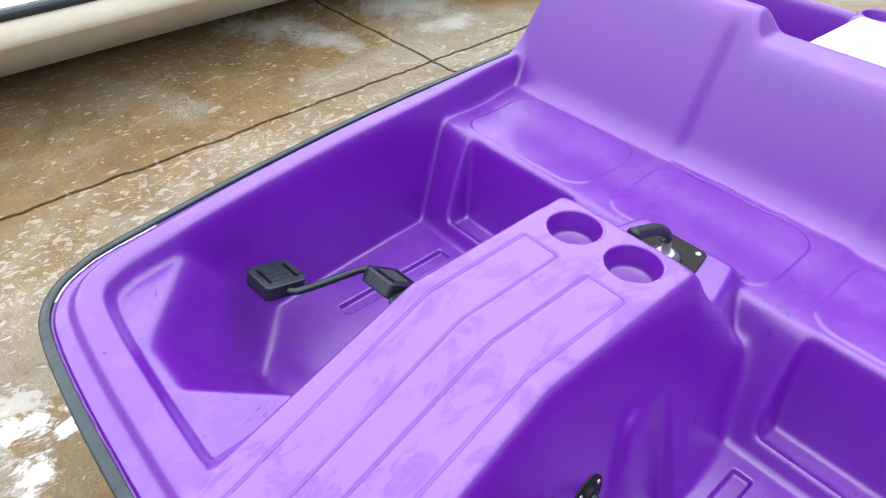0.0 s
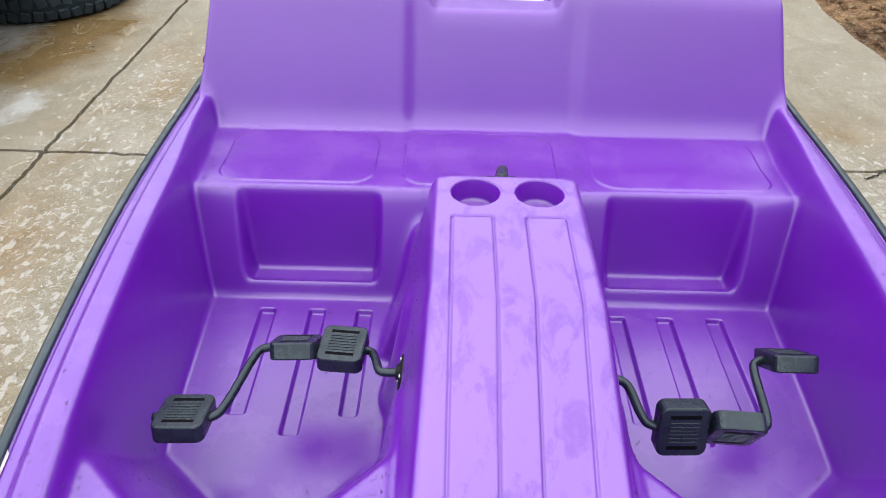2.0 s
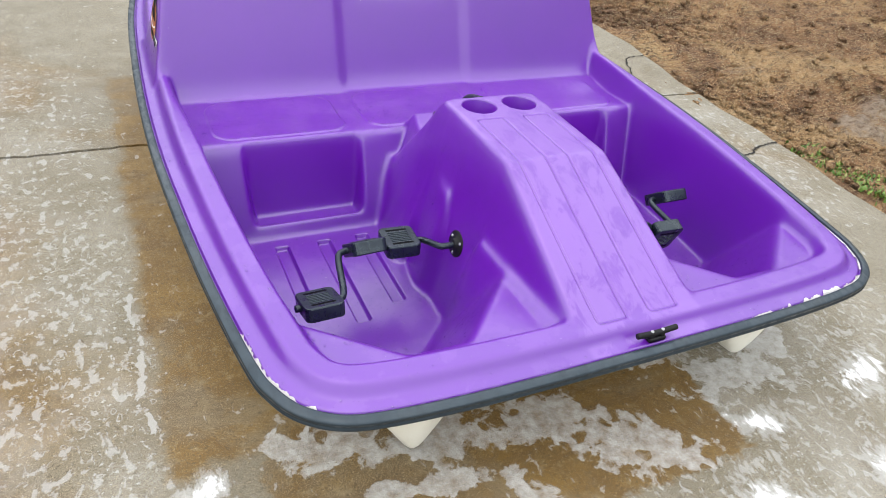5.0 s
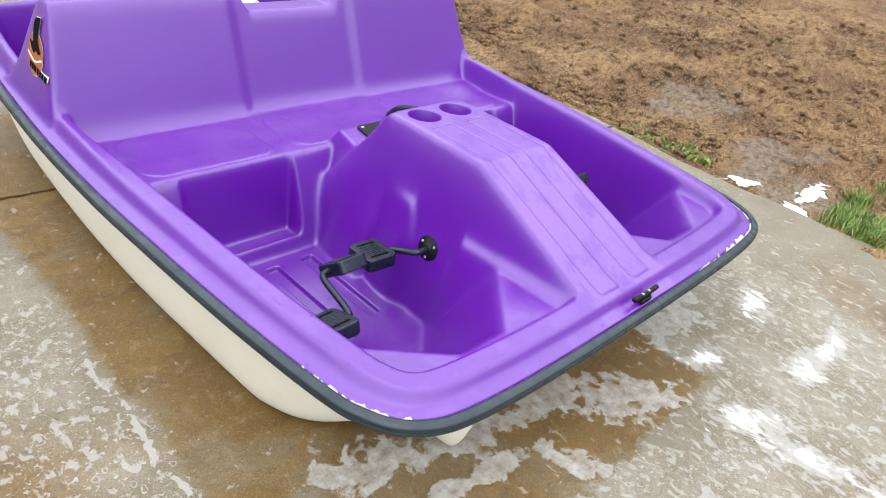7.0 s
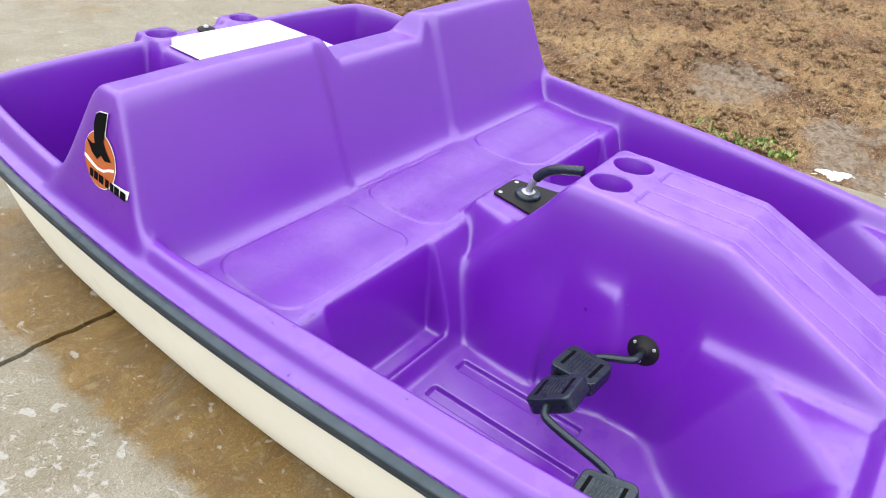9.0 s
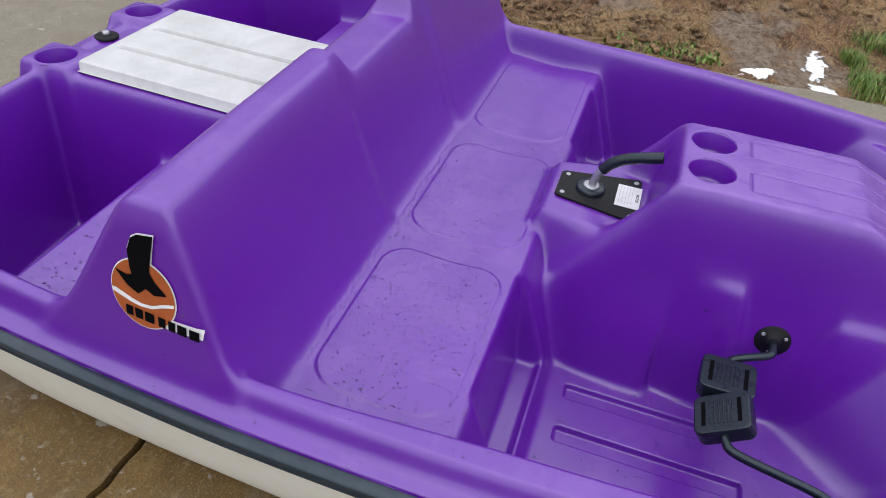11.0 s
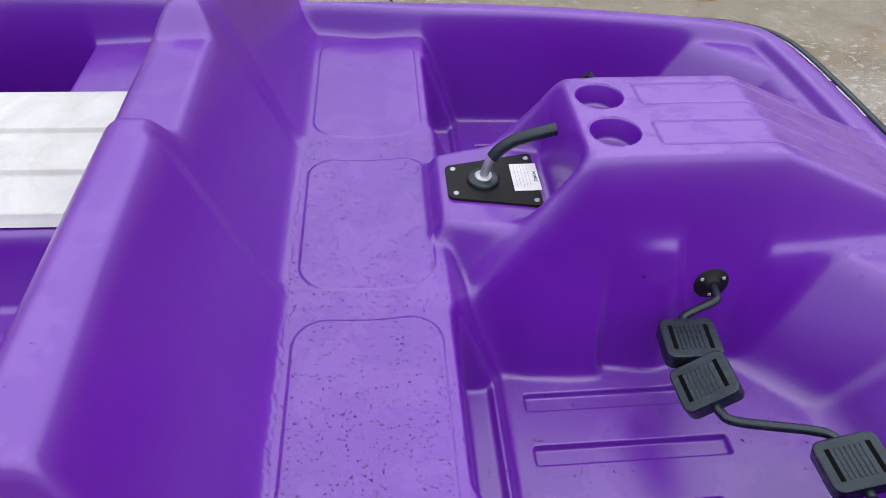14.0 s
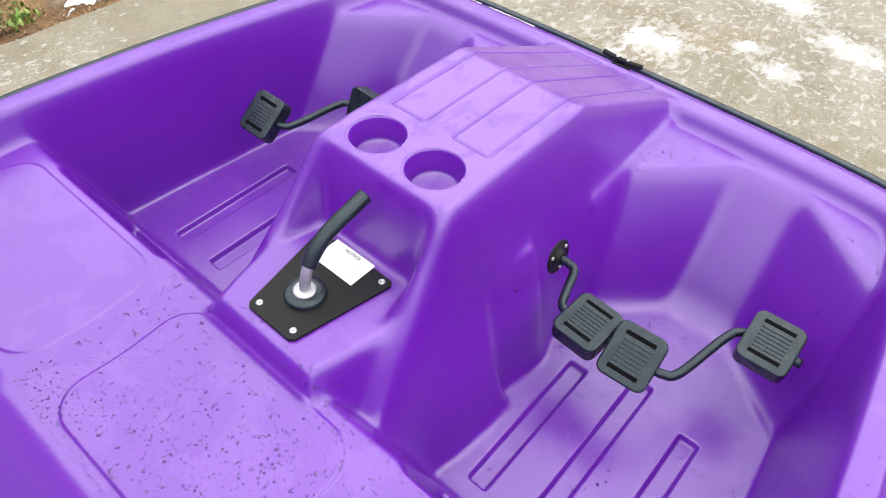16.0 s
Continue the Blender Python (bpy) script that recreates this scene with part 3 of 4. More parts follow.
def deck_heights():
    """The height of the moulded top over the plan, made for one half and mirrored."""
    n = len(DX) // 2
    X, Y = np.meshgrid(DX[n:], DY)
    d = far_from(X, Y, EDGE)
    inside = (Y > 0.208) & (X < np.interp(Y, EDGE[:, 1], EDGE[:, 0])) & (Y < 2.65)
    d = np.where(inside, d, -d)
    zr, zf = rim_z(Y), flange_z(Y)

    # console between the two footwells
    top = np.interp(Y, (0.30, 0.33, 0.70, 1.06), (0.328, 0.344, 0.508, 0.512))
    half = np.interp(Y, (0.3, 0.7, 1.06), (0.168, 0.149, 0.148))
    flank = top - (X - half) * 5.6
    level = np.interp(Y, (0.68, 0.72, 0.83, 0.87), (0.312, 0.175, 0.175, 0.332))
    proud = 0.018 * (1 - step(0.87, 1.02, Y)) * (1 - step(0.66, 0.73, Y) * (1 - step(0.81, 0.88, Y)))
    skirt = np.minimum(level - 0.10 * (X - 0.17), top - (X - half - proud) * 5.6)
    console = np.maximum(smin(top, flank, 0.05), skirt)
    cheek = 0.512 - (Y - 1.064) * 1.36
    recess = 0.512 - (Y - 1.070) * 7.0
    back = recess + (cheek - recess) * step(0.098, 0.130, X)
    console = smin(console, back, 0.025)
    pod_half = np.interp(Y, (1.06, 1.15, 1.325), (0.172, 0.162, 0.112))
    pod_top = np.full_like(X, 0.350)
    pod = smin(pod_top, pod_top - (X - pod_half) * 3.4, 0.022)
    pod = smin(pod, 0.350 - (Y - 1.328) * 2.6, 0.016)
    pod = np.where(Y > 1.0, pod, -1)
    console = smax(console, pod, 0.03)

    # footwell: floor, sloping front, chamfered front corners under two ledges
    floor = np.full_like(X, 0.028)
    front = 0.028 + (0.560 - Y) * 1.46
    inner = 0.318 - ((X - 0.198) * 0.717 + (Y - 0.537) * 0.698) * 2.0
    outer = 0.322 - ((X - 0.695) * -0.65 + (Y - 0.525) * 0.761) * 2.1
    well = smax(floor, smax(front, smax(inner, outer, 0.03), 0.02), 0.05)
    well = smin(well, 0.318 + (0.53 - Y) * 0.06, 0.012)

    # seat with its front and the niche under it
    seat_front = 0.034 + (Y - 1.215) * 2.75
    niche_wall = np.where(Y < 1.300, 0.056 + (Y - 1.24) * 0.12, 0.063 + (Y - 1.300) * 16.0)
    side_in = step(0.288, 0.304, X) * (1 - step(0.628, 0.644, X))
    riser = np.where((Y > 1.236), seat_front + (np.minimum(niche_wall, seat_front) - seat_front) * side_in, seat_front)
    seat = 0.304 - 0.010 * np.exp(-((Y - 1.47) / 0.09) ** 2)
    lower = np.where(Y < 1.2, smax(well, seat_front, 0.04), smax(well, np.minimum(riser, 0.5), 0.012))
    fore = smin(lower, seat, 0.03)
    fore = smax(fore, console, 0.035 - 0.011 * step(1.10, 1.22, Y))

    # backrest with a notch in its middle
    mid = 1 - step(0.215, 0.255, X)
    lean = 0.302 + (Y - 1.630 - 0.014 * mid) * 2.72
    crest = 0.660 - 0.058 * (1 - step(0.160, 0.205, X)) - 0.006 * step(0.5, 0.78, X)
    rear = 0.655 - (Y - 1.842) * 1.75
    flat = 0.662 - (X - 0.772) * 5.0
    rest = smin(smin(crest, lean, 0.03), smin(rear, flat, 0.04), 0.035)

    # rear seats, rear well and the box between them
    rear_seat = np.full_like(X, 0.302)
    rear_front = 0.302 - (Y - 2.235) * 5.0
    rear_floor = smax(np.full_like(X, 0.055), smin(rear_seat, rear_front, 0.03), 0.04)
    block = smin(np.full_like(X, 0.452), 0.452 - (X - 0.222) * 6.0, 0.03)
    block = np.where(Y > 1.80, block, -1)
    cups = smin(np.full_like(X, 0.470), 0.470 - (X - 0.222) * 6.0, 0.02)
    cups = smin(cups, 0.47 + (Y - 2.478) * 5.0, 0.01) - 0.034 * (1 - step(0.085, 0.105, X))
    cups = np.where(Y > 2.45, smin(cups, 0.47 - (Y - 2.632) * 3.0, 0.02), -1)
    aft = smax(rear_floor, np.maximum(block, cups), 0.03)

    inner_z = np.where(Y < 1.72, smax(fore, np.where(Y > 1.4, rest, -1), 0.055), smax(np.where(Y > 1.8, aft, 0.0), rest, 0.04))

    # rim: flange, step, flat top, inner wall
    d_in = 0.124 - 0.024 * step(1.2, 1.65, Y)
    rim = zf + 0.010 * np.clip(d / 0.05, 0, 1) + (zr - zf - 0.010) * step(0.054, 0.066, d)
    wall = zr - np.maximum(d - d_in, 0) * 13.0
    z = smax(np.where(d > d_in - 0.02, inner_z, -1), np.where(d > d_in, wall, rim), 0.02)
    z = np.where(d < d_in - 0.02, smax(rim, np.where((Y > 1.40) & (Y < 2.20), rest, -1), 0.075), z)
    z = np.where((Y > 2.45) & (d > 0.02), np.maximum(z, cups), z)
    z = np.where((X < 0.2) & (d > 0.10) & (Y < 1.0), smax(z, console, 0.008), z)
    both = np.concatenate([z[:, :0:-1], z], 1)
    both = blur(both, 2.9)
    # a wide fillet where the bench meets the console
    A, R = np.abs(DX)[None, :], DY[:, None]
    wide = step(0.115, 0.165, A) * (1 - step(0.235, 0.268, A)) * step(1.05, 1.12, R) * (1 - step(1.25, 1.31, R))
    both = both + (blur(both, 5.5) - both) * wide

    # crisp details: floor slots, seat pad outlines, console panels
    z, d = both, np.concatenate([d[:, :0:-1], d], 1)
    X, Y = np.meshgrid(DX, DY)
    A = np.abs(X)
    for xc, y0 in ((0.324, 0.832), (0.445, 0.778), (0.573, 0.830)):
        s = rrect(A, Y, xc - 0.0195, xc + 0.0195, y0, 1.166, 0.006)
        z = z - 0.014 * step(0.003, -0.004, s)
    for x0, x1 in ((-0.712, -0.310), (-0.236, 0.166), (0.260, 0.716)):
        s = rrect(X, Y, x0, x1, 1.344, 1.603, 0.062)
        z = z + 0.0034 * step(0.0026, -0.0026, s)
    # the ragged edge of the water that stands behind the pads
    ragged = np.array([noise.fractal(Vector((x * 30, 0.3, 0.7)), 0.6, 2.2, 6) for x in DX])
    line = 1.618 + 0.007 * ragged
    pool = (step(-0.72, -0.69, DX) - step(-0.34, -0.31, DX) + step(-0.26, -0.23, DX) - step(0.10, 0.14, DX))
    z = z + 0.0013 * np.exp(-((Y - line) / 0.0026) ** 2) * pool
    z = z - 0.007 * np.exp(-((d - 0.0210) / 0.0022) ** 2)
    s = rrect(A, Y, 0.031, 0.107, 0.298, 0.922, 0.008)
    z = z - 0.0010 * step(0.0024, -0.0024, s) - 0.0052 * np.exp(-(s / 0.0019) ** 2)
    return z, d


DECK_Z, DECK_D = deck_heights()


def deck_at(x, y):
    """Height and normal of the deck at a place of the plan."""
    c, r = (x - DX[0]) / H, (y - DY[0]) / H
    i, j = int(np.clip(c, 1, len(DX) - 3)), int(np.clip(r, 1, len(DY) - 3))
    u, v = c - i, r - j
    z = (DECK_Z[j, i] * (1 - u) + DECK_Z[j, i + 1] * u) * (1 - v) + (DECK_Z[j + 1, i] * (1 - u) + DECK_Z[j + 1, i + 1] * u) * v
    gx = (DECK_Z[j, i + 1] - DECK_Z[j, i - 1]) / (2 * H)
    gy = (DECK_Z[j + 1, i] - DECK_Z[j - 1, i]) / (2 * H)
    return float(z), Vector((-gx, -gy, 1)).normalized()


CUP_R = 0.0455
CUPS = [(-0.0625, 1.0), (0.0625, 1.0), (-0.165, 2.553), (0.165, 2.553)]


def build_deck(boat):
    mx, my = (DX[:-1] + DX[1:]) / 2, (DY[:-1] + DY[1:]) / 2
    keep = (DECK_D[:-1, :-1] > 0.006) & (DECK_D[1:, 1:] > 0.006) & (DECK_D[:-1, 1:] > 0.006) & (DECK_D[1:, :-1] > 0.006)
    for cx, cy in CUPS:
        keep &= np.hypot(mx[None, :] - cx, my[:, None] - cy) > CUP_R + 0.004
    deck = dress("deck", grid_mesh("deck", DX, DY, DECK_Z, keep), PURPLE, boat, "glossy purple moulded plastic deck with footwells, bench and console")
    for cx, cy in CUPS:
        z = float(np.mean([deck_at(cx + 0.052 * math.cos(a), cy + 0.052 * math.sin(a))[0] for a in np.linspace(0, 6.28, 9)]))
        bm = lathe([(0.0560, -0.0030), (0.0530, 0.0000), (0.0505, 0.0001), (0.0485, -0.0012), (0.0470, -0.0045), (0.0445, -0.040), (0.043, -0.045), (0.039, -0.048), (0.015, -0.0485), (0, -0.0485)], 56)
        cup = part("cup_holder", bm, PURPLE, deck)
        cup.location = (cx, cy, z)
    return deck


def build_hull(boat):
    """The pale lower shell: two keels with a tunnel between, a rounded side up to the rail."""
    hs = 0.008
    n = int(0.9 / hs)
    xs, ys = np.arange(-n, n + 1) * hs, np.arange(0.2, 2.68, hs)
    X, Y = np.meshgrid(xs, ys)
    A = np.abs(X)
    d = far_from(A, Y, EDGE)
    d = np.where((Y > 0.208) & (A < np.interp(Y, EDGE[:, 1], EDGE[:, 0])) & (Y < 2.65), d, -d)
    keel = 4.0 * np.clip(0.345 - Y, 0, 1) + 0.12 * step(2.2, 2.8, Y)
    vee = 0.03 + 1.6 * np.clip((0.64 - Y) / 0.27, 0, 1) ** 2
    bottom = keel + np.abs(A - 0.48) * vee
    tunnel = 0.16 + 0.16 * (1 - step(0.36, 0.75, Y)) - (A - 0.10) * 0.2 * step(0.36, 0.75, Y)
    bottom = smin(bottom + 0.9 * np.maximum(0.30 - A, 0), np.maximum(tunnel, bottom * 0 + 0.15), 0.03)
    fz = flange_z(Y) - 0.006
    inset = np.interp(Y, (0.2, 0.33, 0.41, 0.58, 0.65, 0.73, 1.0, 2.7), (0.30, 0.28, 0.28, 0.140, 0.100, 0.078, 0.082, 0.084))
    from_side = np.interp(Y, EDGE[:, 1], EDGE[:, 0]) - A
    side = fz - 0.30 * np.clip((from_side - 0.008) / inset, 0, 3) ** np.interp(Y, (0.32, 0.42), (2.8, 1.6))
    z = np.maximum(smax(bottom, side, 0.03), fz - np.clip(d - 0.012, 0, 1) * 7.0)
    z = np.minimum(z, fz + 0.002)
    ci, ri = np.clip(np.rint((xs - DX[0]) / H).astype(int), 0, len(DX) - 1), np.clip(np.rint((ys - DY[0]) / H).astype(int), 0, len(DY) - 1)
    low = DECK_Z
    for k in (-5, -2, 2, 5):
        low = np.minimum(low, np.minimum(np.roll(DECK_Z, k, 0), np.roll(DECK_Z, k, 1)))
    z = blur(z, 1.6)
    z = np.where(d > 0.03, np.minimum(z, low[np.ix_(ri, ci)] - 0.008), z)
    z = np.maximum(z, 0.0)
    keep = (d[:-1, :-1] > 0.006) & (d[1:, 1:] > 0.006) & (d[:-1, 1:] > 0.006) & (d[1:, :-1] > 0.006)
    me = grid_mesh("hull", xs, ys, z, keep)
    me.flip_normals()
    return dress("hull", me, HULL, boat, "cream-white lower hull shell with two keels")


def build_rail(boat):
    """The black strip that covers the seam all round."""
    right = EDGE
    loop = np.concatenate([right, (right * (-1, 1))[::-1][1:-1]])
    prof = [(0.001, -0.014), (0.0035, -0.012), (0.004, -0.008), (0.002, -0.0065), (0.002, -0.002), (0.0035, 0.001), (0.003, 0.005), (0.0, 0.0080), (-0.008, 0.0100), (-0.0160, 0.0108), (-0.0180, 0.0090), (-0.0180, 0.002), (-0.009, -0.004), (-0.008, -0.012), (-0.002, -0.0145)]
    bm, rings = bmesh.new(), []
    m = len(loop)
    for k in range(m):
        a, b = loop[k - 1], loop[(k + 1) % m]
        q = (b - a) / max(np.hypot(*(b - a)), 1e-9)
        out = np.array([q[1], -q[0]])
        x, y = loop[k]
        z = float(flange_z(y))
        rings.append([bm.verts.new((x + out[0] * o, y + out[1] * o, z + h)) for o, h in prof])
    for k in range(m):
        a, b = rings[k], rings[(k + 1) % m]
        for j in range(len(prof)):
            i = (j + 1) % len(prof)
            bm.faces.new((a[j], b[j], b[i], a[i]))
    bmesh.ops.recalc_face_normals(bm, faces=bm.faces)
    return part("rub_rail", bm, RUBBER, boat, "black rubber strip round the edge, scuffed")


def build_flakes(boat):
    """White film peeling along the inner edge of the rail at the bow."""
    line = np.concatenate([(EDGE * (-1, 1))[::-1], EDGE[1:]])
    along = np.concatenate([[0], np.cumsum(np.hypot(*np.diff(line, axis=0).T))])
    bow = float(along[len(EDGE) - 1])
    for name, a, b, width, seed in (("peeling_strip", bow - 1.02, bow - 0.72, 0.009, 1), ("peeling_strip", bow + 0.27, bow + 0.42, 0.009, 2), ("peeling_strip", bow + 0.44, bow + 0.72, 0.012, 3), ("peeling_strip", bow + 0.74, bow + 1.0, 0.006, 4)):
        bm, rows = bmesh.new(), []
        for s in np.arange(a, b, 0.0015):
            x, y = np.interp(s, along, line[:, 0]), np.interp(s, along, line[:, 1])
            q = np.array([np.interp(s + 0.01, along, line[:, 0]) - x, np.interp(s + 0.01, along, line[:, 1]) - y])
            n = np.array([-q[1], q[0]]) / np.hypot(*q)
            ends = min(1.0, 12 * min(s - a, b - s) / (b - a))
            w = width * ends * max(0.22, 0.75 + 1.0 * noise.fractal(Vector((s * 26, seed, 0)), 0.8, 2.2, 4))
            row = []
            for k in (0.0, 0.33, 0.66, 1.0):
                px, py = x + n[0] * (0.0172 + w * k), y + n[1] * (0.0172 + w * k)
                lift = 0.0020 + 0.0026 * abs(noise.noise(Vector((s * 130, k * 3, seed)))) * k
                row.append(bm.verts.new((px, py, deck_at(px, py)[0] + lift)))
            rows.append(row)
        for r0, r1 in zip(rows, rows[1:]):
            for k in range(3):
                bm.faces.new((r0[k], r1[k], r1[k + 1], r0[k + 1]))
        bmesh.ops.recalc_face_normals(bm, faces=bm.faces)
        part(name, bm, FLAKE, boat, "peeling white film along the rail", False)


def screw(parent, place, normal, r=0.005, label="steel screw head"):
    ob = part("screw", lathe([(r, -0.001), (r, 0.0008), (r * 0.8, 0.002), (r * 0.42, 0.0024), (r * 0.36, 0.0012), (0, 0.0012)], 16), STEEL, parent, label)
    ob.matrix_local = Matrix.Translation(place) @ normal.to_track_quat("Z", "Y").to_matrix().to_4x4()
    return ob


def build_cleat(boat):
    z, up = deck_at(0.0, 0.245)
    bm = joined(box(0.045, 0.020, 0.012, 0.004, 3, (0, 0, 0.005)), moved(tube([(-0.052, 0, 0.021), (-0.025, 0, 0.019), (0, 0, 0.018), (0.025, 0, 0.019), (0.052, 0, 0.021)], 0.0065, 12, 6), Matrix.Identity(4)), box(0.012, 0.014, 0.016, 0.003, 2, (-0.014, 0, 0.010)), box(0.012, 0.014, 0.016, 0.003, 2, (0.014, 0, 0.010)))
    cleat = part("cleat", bm, BLACK, boat, "small black plastic mooring cleat on the bow")
    cleat.location = (0.006, 0.243, z)
    for x in (-0.014, 0.014):
        screw(cleat, Vector((x, 0, 0.024)), Vector((0, 0, 1)), 0.004)


def rounded(w, l, h, r, bevel, z):
    """A block with rounded corners in the plan and eased edges, from z upwards."""
    pts = []
    for sx, sy, a0 in ((1, -1, -90), (1, 1, 0), (-1, 1, 90), (-1, -1, 180)):
        for k in range(6):
            a = radians(a0 + 18 * k)
            pts.append((sx * (w / 2 - r) + r * math.cos(a), sy * (l / 2 - r) + r * math.sin(a)))
    bm = plate(pts, h)
    rim = [e for e in bm.edges if abs(e.verts[0].co.z - e.verts[1].co.z) < 1e-6]
    bmesh.ops.bevel(bm, geom=rim, offset=bevel, segments=2, profile=0.5, affect="EDGES")
    bmesh.ops.translate(bm, vec=(0, 0, z), verts=bm.verts)
    return bm


PAD_W, PAD_L, PAD_H = 0.094, 0.106, 0.036


def pedal_meshes():
    """One foot pedal: a thick rounded block, a rib and a black strip painting the shade in a long slot, shared by all
    six.
    """
    out = []
    block = rounded(PAD_W, PAD_L, PAD_H, 0.016, 0.0035, -PAD_H / 2)
    for name, bm in (("pedal", block), ("rib", box(PAD_W * 0.60, 0.0042, 0.0030, 0.0013, 2)), ("slot_shade", box(PAD_W * 0.62, 0.0085, 0.0016, 0.0005, 1))):
        me = bpy.data.meshes.new(name)
        bm.to_mesh(me)
        bm.free()
        me.materials.append(FLAT_BLACK if name == "slot_shade" else PEDAL)
        me.polygons.foreach_set("use_smooth", [False] * len(me.polygons))
        out.append(me)
    return out


def build_pedals(boat, side, flange, bends, pads, meshes):
    """One crank with its bearing plate and three pedals; pads: x, y, z, tilt towards the bow and turn."""
    block, rib_mesh, slot_shade_mesh = meshes
    part("pedal_crank", tube(bends, 0.0088, 14, 8), PEDAL, boat, "bent black steel pedal crank")
    fl = part("bearing_plate", moved(lathe([(0.036, 0), (0.036, 0.004), (0.034, 0.0055), (0.017, 0.006), (0.015, 0.012), (0.011, 0.014), (0, 0.014)], 36), Matrix.Rotation(radians(90 * side), 4, "Y")), BLACK, boat, "round black bearing plate with three screws")
    fl.location = flange
    fl.rotation_euler = (0, radians(10 * -side), 0)
    for k in range(3):
        a = 2 * math.pi * k / 3 + 0.5
        screw(fl, Vector((side * 0.006, 0.026 * math.cos(a), 0.026 * math.sin(a))), Vector((side, 0, 0)), 0.0042)
    for x, y, z, tilt, turn in pads:
        pad = new("pedal", block)
        pad.parent, pad["label"] = boat, "chunky black plastic foot pedal, wet"
        pad.matrix_local = pose(x, y, z, tilt, 0, turn)
        for y in np.linspace(-0.021, 0.021, 6):
            rib = new("rib", rib_mesh)
            rib.parent, rib.location = pad, (0, y, PAD_H / 2 + 0.0002)
        # black strips paint the dark inside slots that have no depth
        for s in (-1, 1):
            slot_shade = new("slot_shade", slot_shade_mesh)
            slot_shade.parent, slot_shade.location = pad, (0, s * 0.0335, PAD_H / 2 - 0.0004)


def build_lever(boat):
    """The rudder lever on its black plate with a notice label."""
    base = Matrix.Translation((0.003, 1.232, 0.3505))
    outline = [(-0.046, 0.076), (0.046, 0.076), (0.054, 0.069), (0.088, -0.105), (0.082, -0.112), (-0.082, -0.112), (-0.088, -0.105), (-0.054, 0.069)]
    pl = part("lever_plate", plate(outline, 0.006, 0.001), BLACK, boat, "black plate carrying the steering lever", False)
    pl.matrix_local = base
    for x, y in ((-0.040, 0.060), (0.040, 0.060), (-0.072, -0.100), (0.070, -0.100)):
        screw(pl, Vector((x, y, 0.006)), Vector((0, 0, 1)), 0.0062)
    part("collar", lathe([(0.034, 0.005), (0.034, 0.012), (0.031, 0.015), (0.022, 0.016), (0, 0.016)], 36), PEDAL, pl, "black collar ring")
    part("washer", lathe([(0.019, 0.0155), (0.019, 0.0185), (0.016, 0.020), (0, 0.020)], 28), STEEL, pl, "bright steel washer")
    rod = part("lever", tube([(0, 0, 0.012), (0, -0.003, 0.032), (0, -0.012, 0.058), (0, -0.030, 0.082), (0, -0.055, 0.101)], 0.0092, 16), STEEL, boat, "bent grey steel steering lever")
    rod.matrix_local = base
    part("grip", tube([(0, -0.015, 0.063), (0, -0.030, 0.082), (-0.001, -0.052, 0.100), (-0.003, -0.080, 0.113), (-0.005, -0.110, 0.123), (-0.006, -0.136, 0.131)], 0.0130, 18), PEDAL, rod, "black foam grip")
    label = part("notice_label", box(0.090, 0.056, 0.0012, 0, 1, (0.004, -0.088, 0.0068)), WHITE, boat, "white printed notice label", False)
    label.matrix_local = base
    curve = bpy.data.curves.new("notice_text", "FONT")
    curve.body, curve.size, curve.align_x, curve.extrude = "NOTICE", 0.0092, "CENTER", 0.0002
    curve.materials.append(FLAT_BLACK)
    text = new("notice_text", curve)
    text.parent = label
    text.matrix_local = pose(0.004, -0.105, 0.0078, 0, 0, 180)
    rnd = random.Random(4)
    for row in range(5):
        x = 0.044
        while x > -0.026:
            w = rnd.uniform(0.006, 0.014)
            part("text_bar", box(w, 0.0010, 0.0003, 0, 1, (x - w / 2, -0.096 + row * 0.0070, 0.0076)), GREY_INK, label, smooth=False)
            x -= w + 0.004


